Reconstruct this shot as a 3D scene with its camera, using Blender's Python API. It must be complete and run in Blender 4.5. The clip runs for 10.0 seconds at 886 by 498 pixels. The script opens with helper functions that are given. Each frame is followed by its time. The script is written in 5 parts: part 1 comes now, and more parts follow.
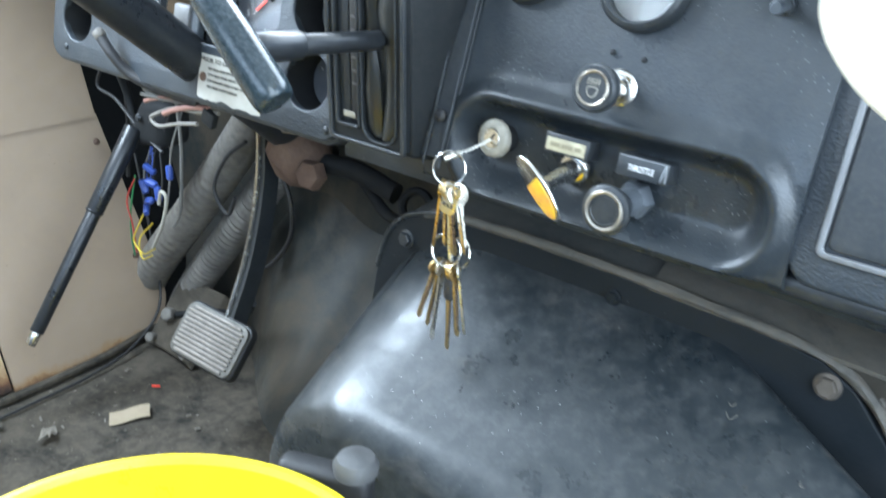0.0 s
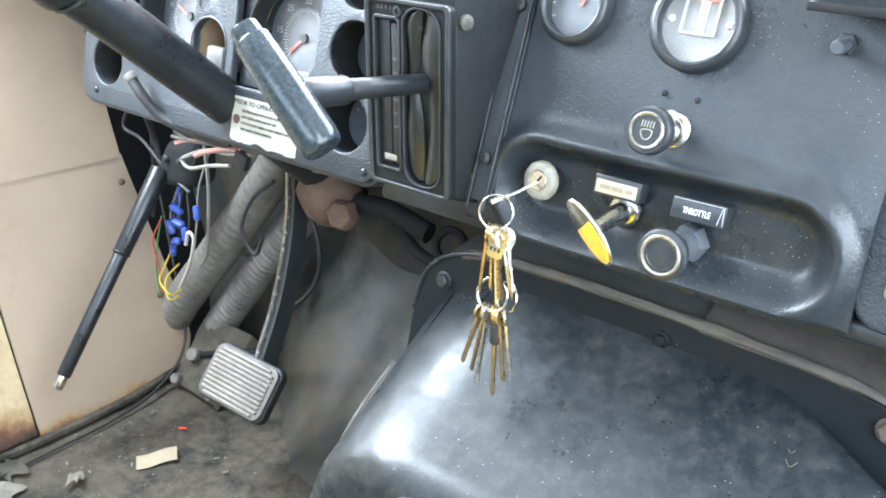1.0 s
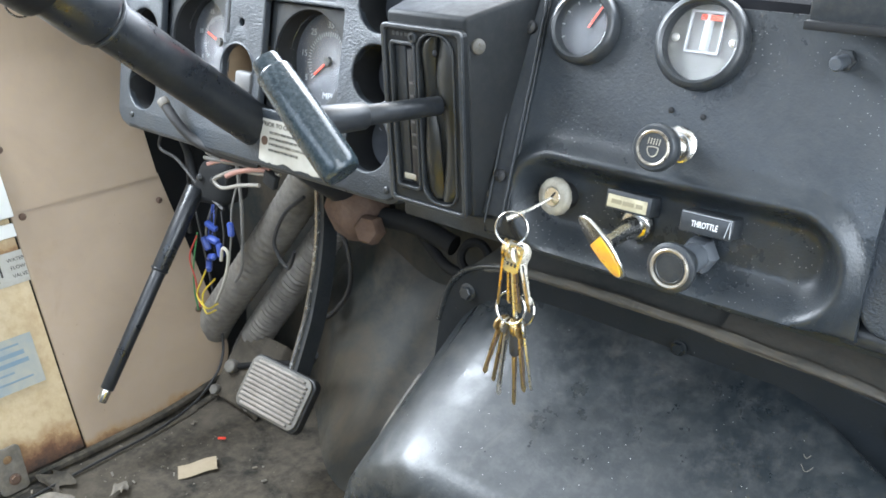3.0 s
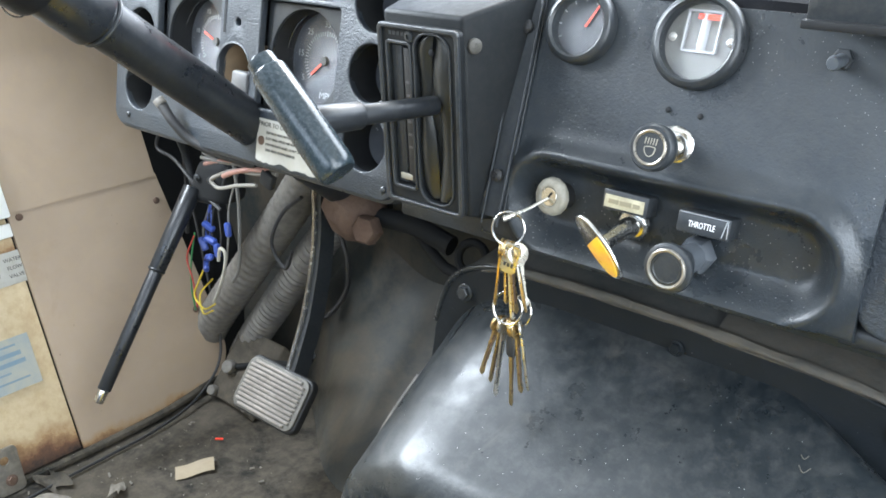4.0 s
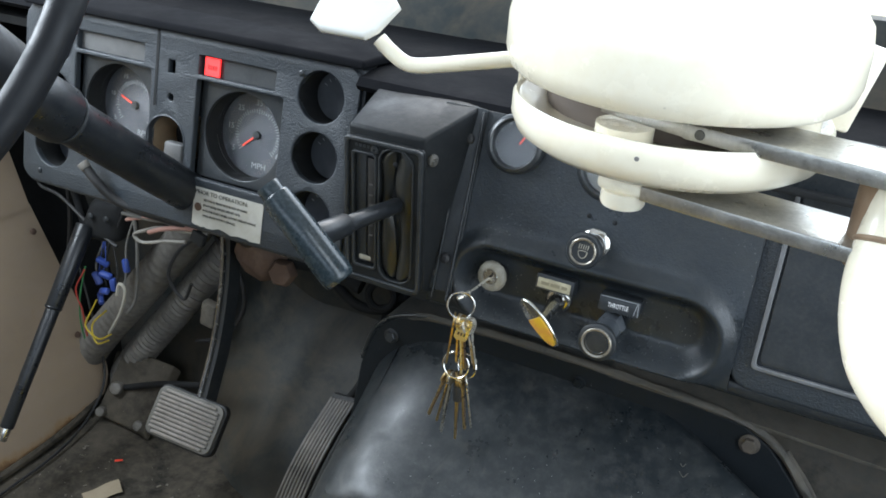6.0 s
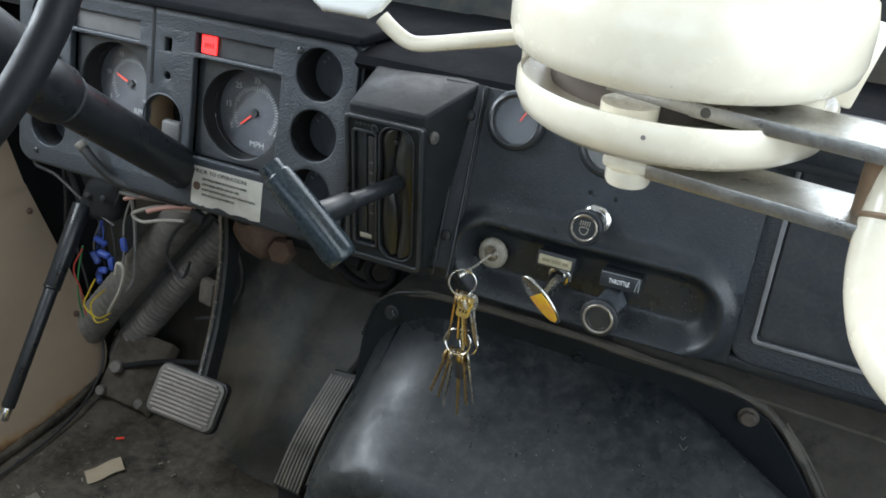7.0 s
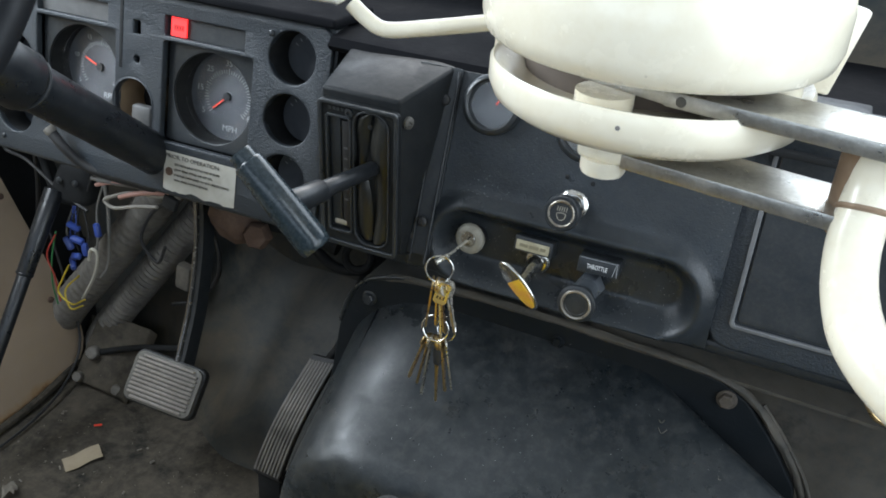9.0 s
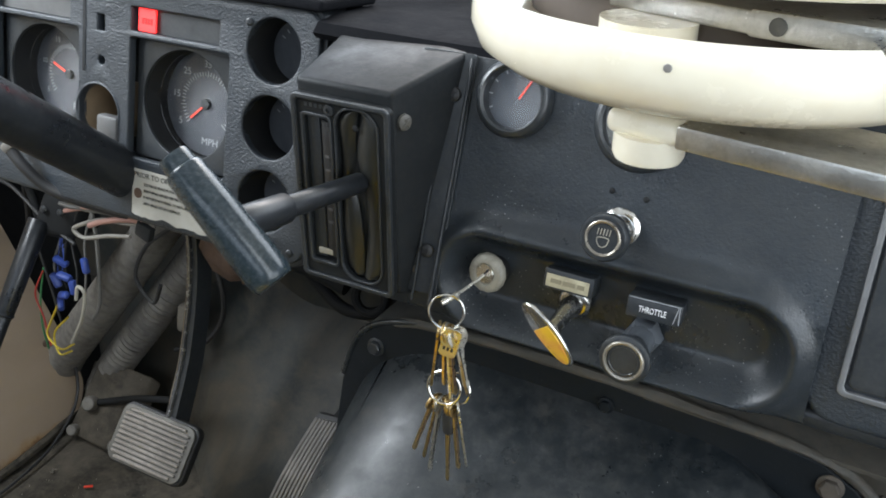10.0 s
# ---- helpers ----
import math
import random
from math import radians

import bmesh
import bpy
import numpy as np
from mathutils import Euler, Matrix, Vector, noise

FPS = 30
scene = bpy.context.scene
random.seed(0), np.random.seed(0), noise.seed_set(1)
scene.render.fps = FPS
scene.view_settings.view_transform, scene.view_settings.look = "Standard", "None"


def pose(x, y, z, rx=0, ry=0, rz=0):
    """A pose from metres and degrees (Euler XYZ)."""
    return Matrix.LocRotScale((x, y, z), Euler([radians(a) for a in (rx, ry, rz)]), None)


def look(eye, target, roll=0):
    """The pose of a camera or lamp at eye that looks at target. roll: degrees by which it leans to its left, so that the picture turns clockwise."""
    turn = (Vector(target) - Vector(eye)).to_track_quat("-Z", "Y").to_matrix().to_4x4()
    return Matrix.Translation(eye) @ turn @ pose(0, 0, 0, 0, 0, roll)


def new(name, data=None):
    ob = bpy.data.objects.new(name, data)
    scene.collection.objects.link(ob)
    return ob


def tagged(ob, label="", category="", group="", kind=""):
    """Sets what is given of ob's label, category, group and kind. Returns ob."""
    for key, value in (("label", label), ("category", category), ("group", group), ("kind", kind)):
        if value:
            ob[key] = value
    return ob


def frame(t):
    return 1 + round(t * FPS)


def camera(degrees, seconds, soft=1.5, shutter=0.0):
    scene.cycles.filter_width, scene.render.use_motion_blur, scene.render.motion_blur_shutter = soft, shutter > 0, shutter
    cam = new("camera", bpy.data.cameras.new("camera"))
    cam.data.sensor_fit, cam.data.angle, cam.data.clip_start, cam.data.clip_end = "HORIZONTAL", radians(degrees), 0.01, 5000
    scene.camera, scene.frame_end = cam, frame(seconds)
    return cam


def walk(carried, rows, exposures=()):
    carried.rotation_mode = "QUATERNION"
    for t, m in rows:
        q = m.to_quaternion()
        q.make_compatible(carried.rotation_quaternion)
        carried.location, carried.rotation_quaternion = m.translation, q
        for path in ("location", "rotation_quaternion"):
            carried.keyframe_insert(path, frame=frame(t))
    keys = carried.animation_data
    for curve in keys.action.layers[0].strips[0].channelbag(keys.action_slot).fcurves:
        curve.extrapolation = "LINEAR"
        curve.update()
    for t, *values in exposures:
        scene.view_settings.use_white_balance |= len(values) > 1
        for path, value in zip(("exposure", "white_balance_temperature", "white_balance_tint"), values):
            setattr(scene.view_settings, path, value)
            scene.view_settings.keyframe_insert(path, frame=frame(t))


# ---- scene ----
cam = camera(53.0, 10.0, soft=1.7, shutter=0.5)
PATH = [
    (0, (0.424, -0.592, 0.862), (-0.668, 0.864, 0.032), 3.5),
    (0.5, (0.387, -0.592, 0.87), (-0.726, 0.881, 0.102), 3.1),
    (1, (0.387, -0.597, 0.867), (-0.739, 0.865, 0.095), 2.5),
    (1.5, (0.403, -0.608, 0.878), (-0.771, 0.816, 0.106), 1.3),
    (2, (0.408, -0.611, 0.886), (-0.785, 0.797, 0.117), 0.3),
    (2.5, (0.413, -0.607, 0.888), (-0.782, 0.801, 0.121), 0.2),
    (4, (0.413, -0.599, 0.887), (-0.78, 0.811, 0.121), 0.2),
    (4.5, (0.399, -0.614, 0.88), (-0.818, 0.751, 0.07), 0.4),
    (5, (0.316, -0.672, 0.922), (-0.812, 0.807, 0.186), 2.5),
    (5.5, (0.338, -0.771, 1.06), (-0.528, 0.811, 0.194), 4.3),
    (5.7, (0.331, -0.778, 1.067), (-0.449, 0.857, 0.216), 4.4),
    (7, (0.314, -0.784, 1.071), (-0.414, 0.842, 0.162), 4.2),
    (7.5, (0.316, -0.779, 1.074), (-0.406, 0.839, 0.146), 4.7),
    (8, (0.312, -0.779, 1.083), (-0.409, 0.835, 0.148), 4.4),
    (8.5, (0.304, -0.777, 1.084), (-0.396, 0.84, 0.138), 4.1),
    (9, (0.313, -0.768, 1.076), (-0.366, 0.854, 0.121), 4.3),
    (9.5, (0.296, -0.678, 0.998), (-0.479, 0.968, 0.168), 4.0),
    (10, (0.286, -0.579, 0.973), (-0.552, 1.013, 0.099), 2.2),
]
walk(cam, [(t, look(eye, target, roll)) for t, eye, target, roll in PATH],
     exposures=[(0.0, 1.62, 5950, 8), (0.5, 1.55, 5950, 8), (1.0, 2.2, 6350, 11), (1.5, 2.17, 6450, 12), (2.0, 2.12, 6500, 12), (2.5, 1.72, 6600, 13), (4.0, 1.55, 6600, 12),
                (4.5, 1.5, 6750, 13), (5.0, 1.62, 6600, 12), (5.5, 0.95, 6500, 11), (7.0, 0.02, 6650, 11), (7.5, 0.27, 6550, 11), (8.5, 0.1, 6550, 11), (9.0, 0.04, 6600, 11), (9.5, 0.2, 6750, 12), (10.0, 0.45, 6850, 13)])

# ---- daylight ----
world = bpy.data.worlds.new("overcast_sky")
scene.world = world
world.use_nodes = True
wn = world.node_tree
sky = wn.nodes.new("ShaderNodeTexSky")
sky.sky_type = "NISHITA"
sky.sun_disc = False
sky.sun_elevation = radians(48)
sky.sun_rotation = radians(-20)
sky.air_density, sky.dust_density = 1.0, 1.0
wn.links.new(sky.outputs[0], wn.nodes["Background"].inputs[0])
wn.nodes["Background"].inputs[1].default_value = 0.15

sun = new("sun", bpy.data.lights.new("sun", "SUN"))
sun.data.energy, sun.data.angle, sun.data.color = 1.2, radians(25), (1.0, 0.96, 0.9)
sun.matrix_world = look((-0.6, 2.2, 3.0), (0, 0, 0.5))


def area_lamp(name, m, sx, sy, watts):
    """An area lamp that stands for sky light at one of the cab's unseen openings."""
    lamp = new(name, bpy.data.lights.new(name, "AREA"))
    lamp.data.shape, lamp.data.size, lamp.data.size_y = "RECTANGLE", sx, sy
    lamp.data.energy, lamp.data.color = watts, (0.80, 0.91, 1.0)
    lamp.matrix_world = m
    return lamp


area_lamp("windscreen_light", look((0.0, 0.66, 1.36), (0.0, -0.3, 0.75)), 1.9, 0.62, 16)
area_lamp("doorway_light", look((1.24, -0.65, 1.15), (0.0, -0.25, 0.5)), 1.2, 1.5, 22)
area_lamp("driver_window_light", look((-1.20, -0.45, 1.38), (-0.1, -0.2, 0.4)), 1.0, 0.6, 36)
# Fill added from behind; no window is known there.
area_lamp("rear_fill_light", look((0.0, -2.05, 1.45), (0.0, 0.0, 0.4)), 1.8, 0.7, 6)


# ---- materials ----
def rgb(c):
    return (c[0], c[1], c[2], 1.0)


def material(name, base, rough=0.5, metal=0.0, alt=None, scale=8.0, amount=0.5, fine=None, fine_scale=120.0,
             bump=0.0, bump_scale=200.0, specks=None, speck_scale=90.0, speck_size=0.06, spec=0.5, rough_var=0.15,
             stain=None, stain_scale=2.5, stain_edge=0.56, coat=0.0, random_tint=0.0, stretch=(1, 1, 1)):
    """Procedural surface: broad stains, fine grain, dust specks, uneven gloss and fine relief."""
    m = bpy.data.materials.new(name)
    m.use_nodes = True
    nt = m.node_tree
    L = nt.links.new
    bsdf = nt.nodes["Principled BSDF"]
    tc = nt.nodes.new("ShaderNodeNewGeometry")
    mp = nt.nodes.new("ShaderNodeMapping")
    mp.inputs["Scale"].default_value = stretch
    L(tc.outputs["Position"], mp.inputs["Vector"])
    pos = mp.outputs[0]

    def noise_tex(s, detail=5.0, rgh=0.6, distort=0.0):
        n = nt.nodes.new("ShaderNodeTexNoise")
        n.inputs["Scale"].default_value = s
        n.inputs["Detail"].default_value = detail
        n.inputs["Roughness"].default_value = rgh
        n.inputs["Distortion"].default_value = distort
        L(pos, n.inputs["Vector"])
        return n.outputs[0]

    def ramp(src, a, b, v0=0.0, v1=1.0):
        r = nt.nodes.new("ShaderNodeMapRange")
        r.inputs["From Min"].default_value, r.inputs["From Max"].default_value = a, b
        r.inputs["To Min"].default_value, r.inputs["To Max"].default_value = v0, v1
        L(src, r.inputs["Value"])
        return r.outputs[0]

    def mix(fac, a, b):
        x = nt.nodes.new("ShaderNodeMix")
        x.data_type = "RGBA"
        L(fac, x.inputs["Factor"])
        for sock, v in ((x.inputs["A"], a), (x.inputs["B"], b)):
            if isinstance(v, tuple):
                sock.default_value = rgb(v)
            else:
                L(v, sock)
        return x.outputs["Result"]

    col = rgb(base)[:3]
    broad = noise_tex(scale, 6.0, 0.62, 0.4)
    if alt is None:
        alt = tuple(min(1.0, c * 1.35 + 0.004) for c in base)
    out = mix(ramp(broad, 0.35, 0.68, 0.0, amount), col, alt)
    if stain:
        out = mix(ramp(noise_tex(stain_scale, 8.0, 0.7, 0.6), stain_edge, stain_edge + 0.16), out, stain)
    if fine:
        out = mix(ramp(noise_tex(fine_scale, 3.0, 0.7), 0.42, 0.72, 0.0, 0.6), out, fine)
    if random_tint:
        oi = nt.nodes.new("ShaderNodeObjectInfo")
        out = mix(ramp(oi.outputs["Random"], 0, 1, 0, random_tint), out, tuple(c * 0.45 for c in base))
    if specks:
        v = nt.nodes.new("ShaderNodeTexVoronoi")
        v.inputs["Scale"].default_value = speck_scale
        L(pos, v.inputs["Vector"])
        hit = nt.nodes.new("ShaderNodeMath")
        hit.operation = "LESS_THAN"
        L(v.outputs["Distance"], hit.inputs[0])
        hit.inputs[1].default_value = speck_size
        zone = nt.nodes.new("ShaderNodeMath")
        zone.operation = "MULTIPLY"
        L(hit.outputs[0], zone.inputs[0])
        L(ramp(noise_tex(14.0, 3.0), 0.46, 0.62), zone.inputs[1])
        out = mix(zone.outputs[0], out, specks)
    L(out, bsdf.inputs["Base Color"])
    bsdf.inputs["Metallic"].default_value = metal
    bsdf.inputs["Specular IOR Level"].default_value = spec
    bsdf.inputs["Coat Weight"].default_value = coat
    bsdf.inputs["Coat Roughness"].default_value = 0.15
    L(ramp(noise_tex(scale * 1.7, 6.0, 0.7), 0.3, 0.7, max(0.02, rough - rough_var), min(1.0, rough + rough_var)), bsdf.inputs["Roughness"])
    if bump:
        b = nt.nodes.new("ShaderNodeBump")
        b.inputs["Strength"].default_value = bump
        b.inputs["Distance"].default_value = 0.0012
        L(noise_tex(bump_scale, 3.0, 0.6), b.inputs["Height"])
        L(b.outputs[0], bsdf.inputs["Normal"])
    return m


def glow(name, color, strength):
    m = bpy.data.materials.new(name)
    m.use_nodes = True
    b = m.node_tree.nodes["Principled BSDF"]
    b.inputs["Base Color"].default_value = rgb(color)
    b.inputs["Emission Color"].default_value = rgb(color)
    b.inputs["Emission Strength"].default_value = strength
    return m


def clear_glass(name, rough=0.05, tint=(1, 1, 1)):
    m = bpy.data.materials.new(name)
    m.use_nodes = True
    b = m.node_tree.nodes["Principled BSDF"]
    b.inputs["Base Color"].default_value = rgb(tint)
    b.inputs["Transmission Weight"].default_value = 1.0
    b.inputs["Roughness"].default_value = rough
    b.inputs["IOR"].default_value = 1.25
    return m


DASH = material("dash_black_paint", (0.012, 0.017, 0.022), 0.36, alt=(0.034, 0.039, 0.043), scale=7, amount=0.9, stain=(0.060, 0.062, 0.060), stain_scale=9, stain_edge=0.6, fine=(0.030, 0.033, 0.035), fine_scale=150,
                specks=(0.34, 0.34, 0.33), speck_scale=250, speck_size=0.10, bump=0.35, bump_scale=420, rough_var=0.24)
COLLAR = material("dull_black_collar_paint", (0.008, 0.011, 0.0135), 0.5, alt=(0.018, 0.020, 0.022), scale=12, spec=0.16, bump=0.3, specks=(0.3, 0.3, 0.29), speck_scale=150, speck_size=0.05)
COVER = material("cover_black_enamel", (0.008, 0.012, 0.015), 0.36, alt=(0.022, 0.026, 0.028), scale=9, amount=1.0, fine=(0.048, 0.050, 0.050), fine_scale=75,
                 specks=(0.50, 0.50, 0.48), speck_scale=140, speck_size=0.055, stain=(0.066, 0.062, 0.056), stain_scale=10, stain_edge=0.55, bump=0.16, bump_scale=240, rough_var=0.19)
GRAIN = material("grained_black_plastic", (0.018, 0.024, 0.031), 0.45, alt=(0.035, 0.04, 0.045), scale=14, bump=0.9, bump_scale=420, rough_var=0.08)
WHEELBLACK = material("black_wheel_rim_plastic", (0.007, 0.008, 0.010), 0.5, spec=0.25, alt=(0.014, 0.015, 0.017), scale=20, bump=0.1)
PLASTIC = material("smooth_black_plastic", (0.015, 0.019, 0.023), 0.4, alt=(0.034, 0.037, 0.04), scale=20, bump=0.12, bump_scale=300, fine=(0.042, 0.043, 0.042), fine_scale=240)
HOUSING = material("dusty_black_plastic", (0.010, 0.012, 0.0135), 0.5, alt=(0.018, 0.020, 0.021), scale=16, spec=0.2, bump=0.12, bump_scale=300, fine=(0.020, 0.020, 0.020), fine_scale=160)
TOPPAD = material("matt_black_dash_top", (0.006, 0.0065, 0.008), 0.9, spec=0.05, alt=(0.011, 0.011, 0.012), scale=9, bump=0.4, bump_scale=200)
# Near-black for dark parts, wells, holes and gaps.
DARK = material("dull_near_black", (0.012, 0.013, 0.0145), 0.7, spec=0.2, alt=(0.024, 0.024, 0.023), scale=9, bump=0.3, bump_scale=90)
COLUMN = material("column_black_paint", (0.008, 0.010, 0.013), 0.36, alt=(0.018, 0.021, 0.024), scale=18, fine=(0.025, 0.026, 0.027), fine_scale=160, bump=0.1)
HANDLE = material("blue_black_handle_plastic", (0.010, 0.018, 0.023), 0.24, alt=(0.020, 0.032, 0.038), scale=25, amount=0.6, fine=(0.06, 0.075, 0.085), fine_scale=300, bump=0.1, rough_var=0.1)
RUBBER = material("black_rubber", (0.017, 0.017, 0.018), 0.55, alt=(0.03, 0.03, 0.03), scale=30, bump=0.3, bump_scale=260)
WORNRUBBER = material("worn_grey_rubber", (0.10, 0.095, 0.088), 0.5, alt=(0.27, 0.25, 0.23), scale=16, amount=0.9, bump=0.3)
FLAP = material("olive_rubber_flap", (0.012, 0.013, 0.012), 0.42, alt=(0.026, 0.026, 0.023), scale=24, bump=0.2)
CREAM = material("cream_enamel", (0.89, 0.83, 0.68), 0.26, alt=(0.84, 0.76, 0.58), scale=9, amount=0.35, fine=(0.82, 0.74, 0.57), fine_scale=60, bump=0.06, bump_scale=60,
                 specks=(0.25, 0.2, 0.13), speck_scale=40, speck_size=0.035, rough_var=0.08, coat=0.3)
WHITE = material("white_paint", (0.82, 0.82, 0.79), 0.4, alt=(0.72, 0.71, 0.66), scale=12)
SILL = material("cream_body_paint", (0.74, 0.66, 0.49), 0.45, alt=(0.62, 0.53, 0.38), scale=6)
# Dark tone of the unseen rear wall, chosen for the dashboard's reflections.
REARWALL = material("unseen_rear_wall_grey", (0.07, 0.07, 0.075), 0.7, alt=(0.11, 0.11, 0.11), scale=5)
# Neutral tone of the unseen roof and sides, chosen for their bounce.
SHELLGREY = material("unseen_shell_grey", (0.66, 0.67, 0.68), 0.6, alt=(0.56, 0.57, 0.58), scale=5)
WALL = material("beige_wall_paint", (0.37, 0.285, 0.21), 0.55, alt=(0.30, 0.225, 0.16), scale=5, amount=0.8, fine=(0.36, 0.27, 0.18), fine_scale=45,
                stain=(0.30, 0.215, 0.14), stain_scale=6, stain_edge=0.62, bump=0.15, bump_scale=40, specks=(0.12, 0.09, 0.06), speck_scale=50, speck_size=0.045)
DOORPAINT = material("rusty_cream_paint", (0.56, 0.45, 0.29), 0.55, alt=(0.46, 0.35, 0.20), scale=7, amount=0.9, fine=(0.38, 0.27, 0.15), fine_scale=60,
                     stain=(0.36, 0.24, 0.13), stain_scale=6.5, stain_edge=0.60, bump=0.3, bump_scale=70)
RUST = material("rust", (0.085, 0.050, 0.036), 0.85, alt=(0.145, 0.095, 0.068), scale=30, amount=0.9, fine=(0.08, 0.045, 0.03), fine_scale=120, bump=0.8, bump_scale=160)
BROWN = material("rusty_collar_metal", (0.30, 0.20, 0.13), 0.55, metal=0.5, alt=(0.42, 0.33, 0.25), scale=40, bump=0.3)
BROWNBOLT = material("dusty_brown_bolt", (0.075, 0.064, 0.052), 0.65, metal=0.2, alt=(0.12, 0.10, 0.082), scale=60, amount=0.9, bump=0.4)
MAT = material("grimy_rubber_floor", (0.036, 0.032, 0.025), 0.78, alt=(0.080, 0.068, 0.052), scale=9, amount=1.0, fine=(0.105, 0.088, 0.068), fine_scale=55,
               stain=(0.012, 0.012, 0.010), stain_scale=7, stain_edge=0.47, bump=1.0, bump_scale=45, specks=(0.34, 0.31, 0.26), speck_scale=80, speck_size=0.06, spec=0.25)
TOE = material("dusty_toeboard", (0.020, 0.027, 0.029), 0.52, alt=(0.050, 0.050, 0.045), scale=5, amount=1.0, fine=(0.060, 0.054, 0.045), fine_scale=40, bump=0.4, bump_scale=50,
               stain=(0.075, 0.064, 0.049), stain_scale=6, stain_edge=0.46, spec=0.3, rough_var=0.2)
# Far paler than the cover's enamel, offsetting the shade under the dashboard.
SHOULDER = material("dusty_dark_shoulder", (0.050, 0.056, 0.057), 0.6, alt=(0.085, 0.082, 0.074), scale=8, amount=0.9, fine=(0.10, 0.094, 0.082), fine_scale=60, bump=0.3, spec=0.35)
DUSTY = material("dusty_bare_sheet_metal", (0.16, 0.142, 0.115), 0.68, alt=(0.085, 0.08, 0.07), scale=9, amount=0.9, fine=(0.24, 0.21, 0.17), fine_scale=80, bump=0.4,
                 stain=(0.035, 0.034, 0.033), stain_scale=9, stain_edge=0.55)
STEEL = material("galvanised_steel", (0.50, 0.49, 0.46), 0.36, metal=0.85, alt=(0.60, 0.59, 0.56), scale=30, fine=(0.34, 0.33, 0.31), fine_scale=260, bump=0.18, bump_scale=420, specks=(0.75, 0.75, 0.73), speck_scale=220, speck_size=0.12)
LEDGE = material("brown_dusted_ledge", (0.120, 0.108, 0.090), 0.62, alt=(0.050, 0.050, 0.046), scale=11, amount=0.9, fine=(0.11, 0.092, 0.070), fine_scale=90, bump=0.6, bump_scale=70, stain=(0.030, 0.031, 0.031), stain_scale=10, stain_edge=0.56, spec=0.35)
CHROME = material("worn_chrome", (0.66, 0.65, 0.62), 0.22, metal=1.0, alt=(0.5, 0.48, 0.44), scale=60, rough_var=0.1)
PEDAL = material("worn_aluminium_pedal", (0.30, 0.27, 0.24), 0.45, metal=0.3, alt=(0.17, 0.15, 0.128), scale=22, fine=(0.14, 0.13, 0.115), fine_scale=130, bump=0.4, bump_scale=150)
PEDALDIRT = material("grimy_pedal_metal", (0.09, 0.085, 0.075), 0.6, metal=0.2, alt=(0.16, 0.15, 0.13), scale=30, bump=0.4)
BRASS = material("key_brass", (0.66, 0.48, 0.23), 0.32, metal=0.9, alt=(0.46, 0.31, 0.13), scale=80, random_tint=0.5, fine=(0.5, 0.36, 0.17), fine_scale=400)
NICKEL = material("key_nickel", (0.66, 0.63, 0.56), 0.3, metal=0.9, alt=(0.48, 0.45, 0.38), scale=80, random_tint=0.3)
BONE = material("aged_cream_plastic", (0.34, 0.32, 0.265), 0.45, alt=(0.16, 0.145, 0.115), scale=70, amount=0.9, bump=0.2, bump_scale=400)
LABEL = material("aged_white_label", (0.44, 0.43, 0.39), 0.6, alt=(0.36, 0.34, 0.29), scale=45, amount=0.8)
CREAMLABEL = material("yellowed_label", (0.50, 0.45, 0.30), 0.55, alt=(0.30, 0.26, 0.17), scale=90, amount=1.0)
INK = material("label_ink", (0.02, 0.02, 0.02), 0.7)
PRINT = material("white_print", (0.78, 0.78, 0.76), 0.6)
GREYPRINT = material("grey_dial_print", (0.30, 0.31, 0.32), 0.6)
BLUEPRINT = material("faded_blue_decal", (0.27, 0.31, 0.31), 0.55, alt=(0.40, 0.37, 0.29), scale=25, amount=0.9)
BLUEINK = material("blue_decal_ink", (0.15, 0.23, 0.29), 0.6, alt=(0.24, 0.28, 0.28), scale=60)
YELLOW = material("yellow_plastic", (0.86, 0.66, 0.015), 0.34, alt=(0.80, 0.56, 0.01), scale=7, amount=0.6, stain=(0.22, 0.15, 0.03), stain_scale=16, stain_edge=0.70, bump=0.1)
AMBER = material("orange_yellow", (0.80, 0.50, 0.03), 0.35, alt=(0.70, 0.28, 0.08), scale=45, amount=0.9)
HOSE = material("dusty_grey_hose", (0.135, 0.125, 0.11), 0.7, alt=(0.21, 0.195, 0.17), scale=14, amount=0.8, bump=0.4, fine=(0.06, 0.055, 0.05), fine_scale=70)
PAPER = material("tan_paper_scrap", (0.30, 0.245, 0.17), 0.8, alt=(0.22, 0.175, 0.115), scale=40)
# Grey mottling puts the lenses' reflected haze into the dial colour.
DIAL = material("hazed_black_dial", (0.040, 0.045, 0.053), 0.5, alt=(0.10, 0.105, 0.115), scale=22, amount=0.7)
NEEDLE = material("red_needle", (0.75, 0.06, 0.03), 0.5)
METERFACE = material("pale_meter_face", (0.15, 0.15, 0.142), 0.45, alt=(0.085, 0.085, 0.078), scale=40, amount=0.9)
PALEWIRE = material("pale_grey_wire", (0.20, 0.185, 0.16), 0.6, alt=(0.12, 0.11, 0.10), scale=60)
GREYWIRE = material("grey_wire", (0.12, 0.115, 0.105), 0.6)
BLUEWIRE = material("blue_connector", (0.03, 0.065, 0.28), 0.45, alt=(0.025, 0.045, 0.17), scale=60)
REDWIRE = material("red_wire", (0.34, 0.04, 0.03), 0.5)
PINKWIRE = material("pink_wire", (0.30, 0.16, 0.13), 0.5)
YELWIRE = material("yellow_wire", (0.46, 0.34, 0.03), 0.5)
GREENWIRE = material("green_wire", (0.03, 0.16, 0.06), 0.5)
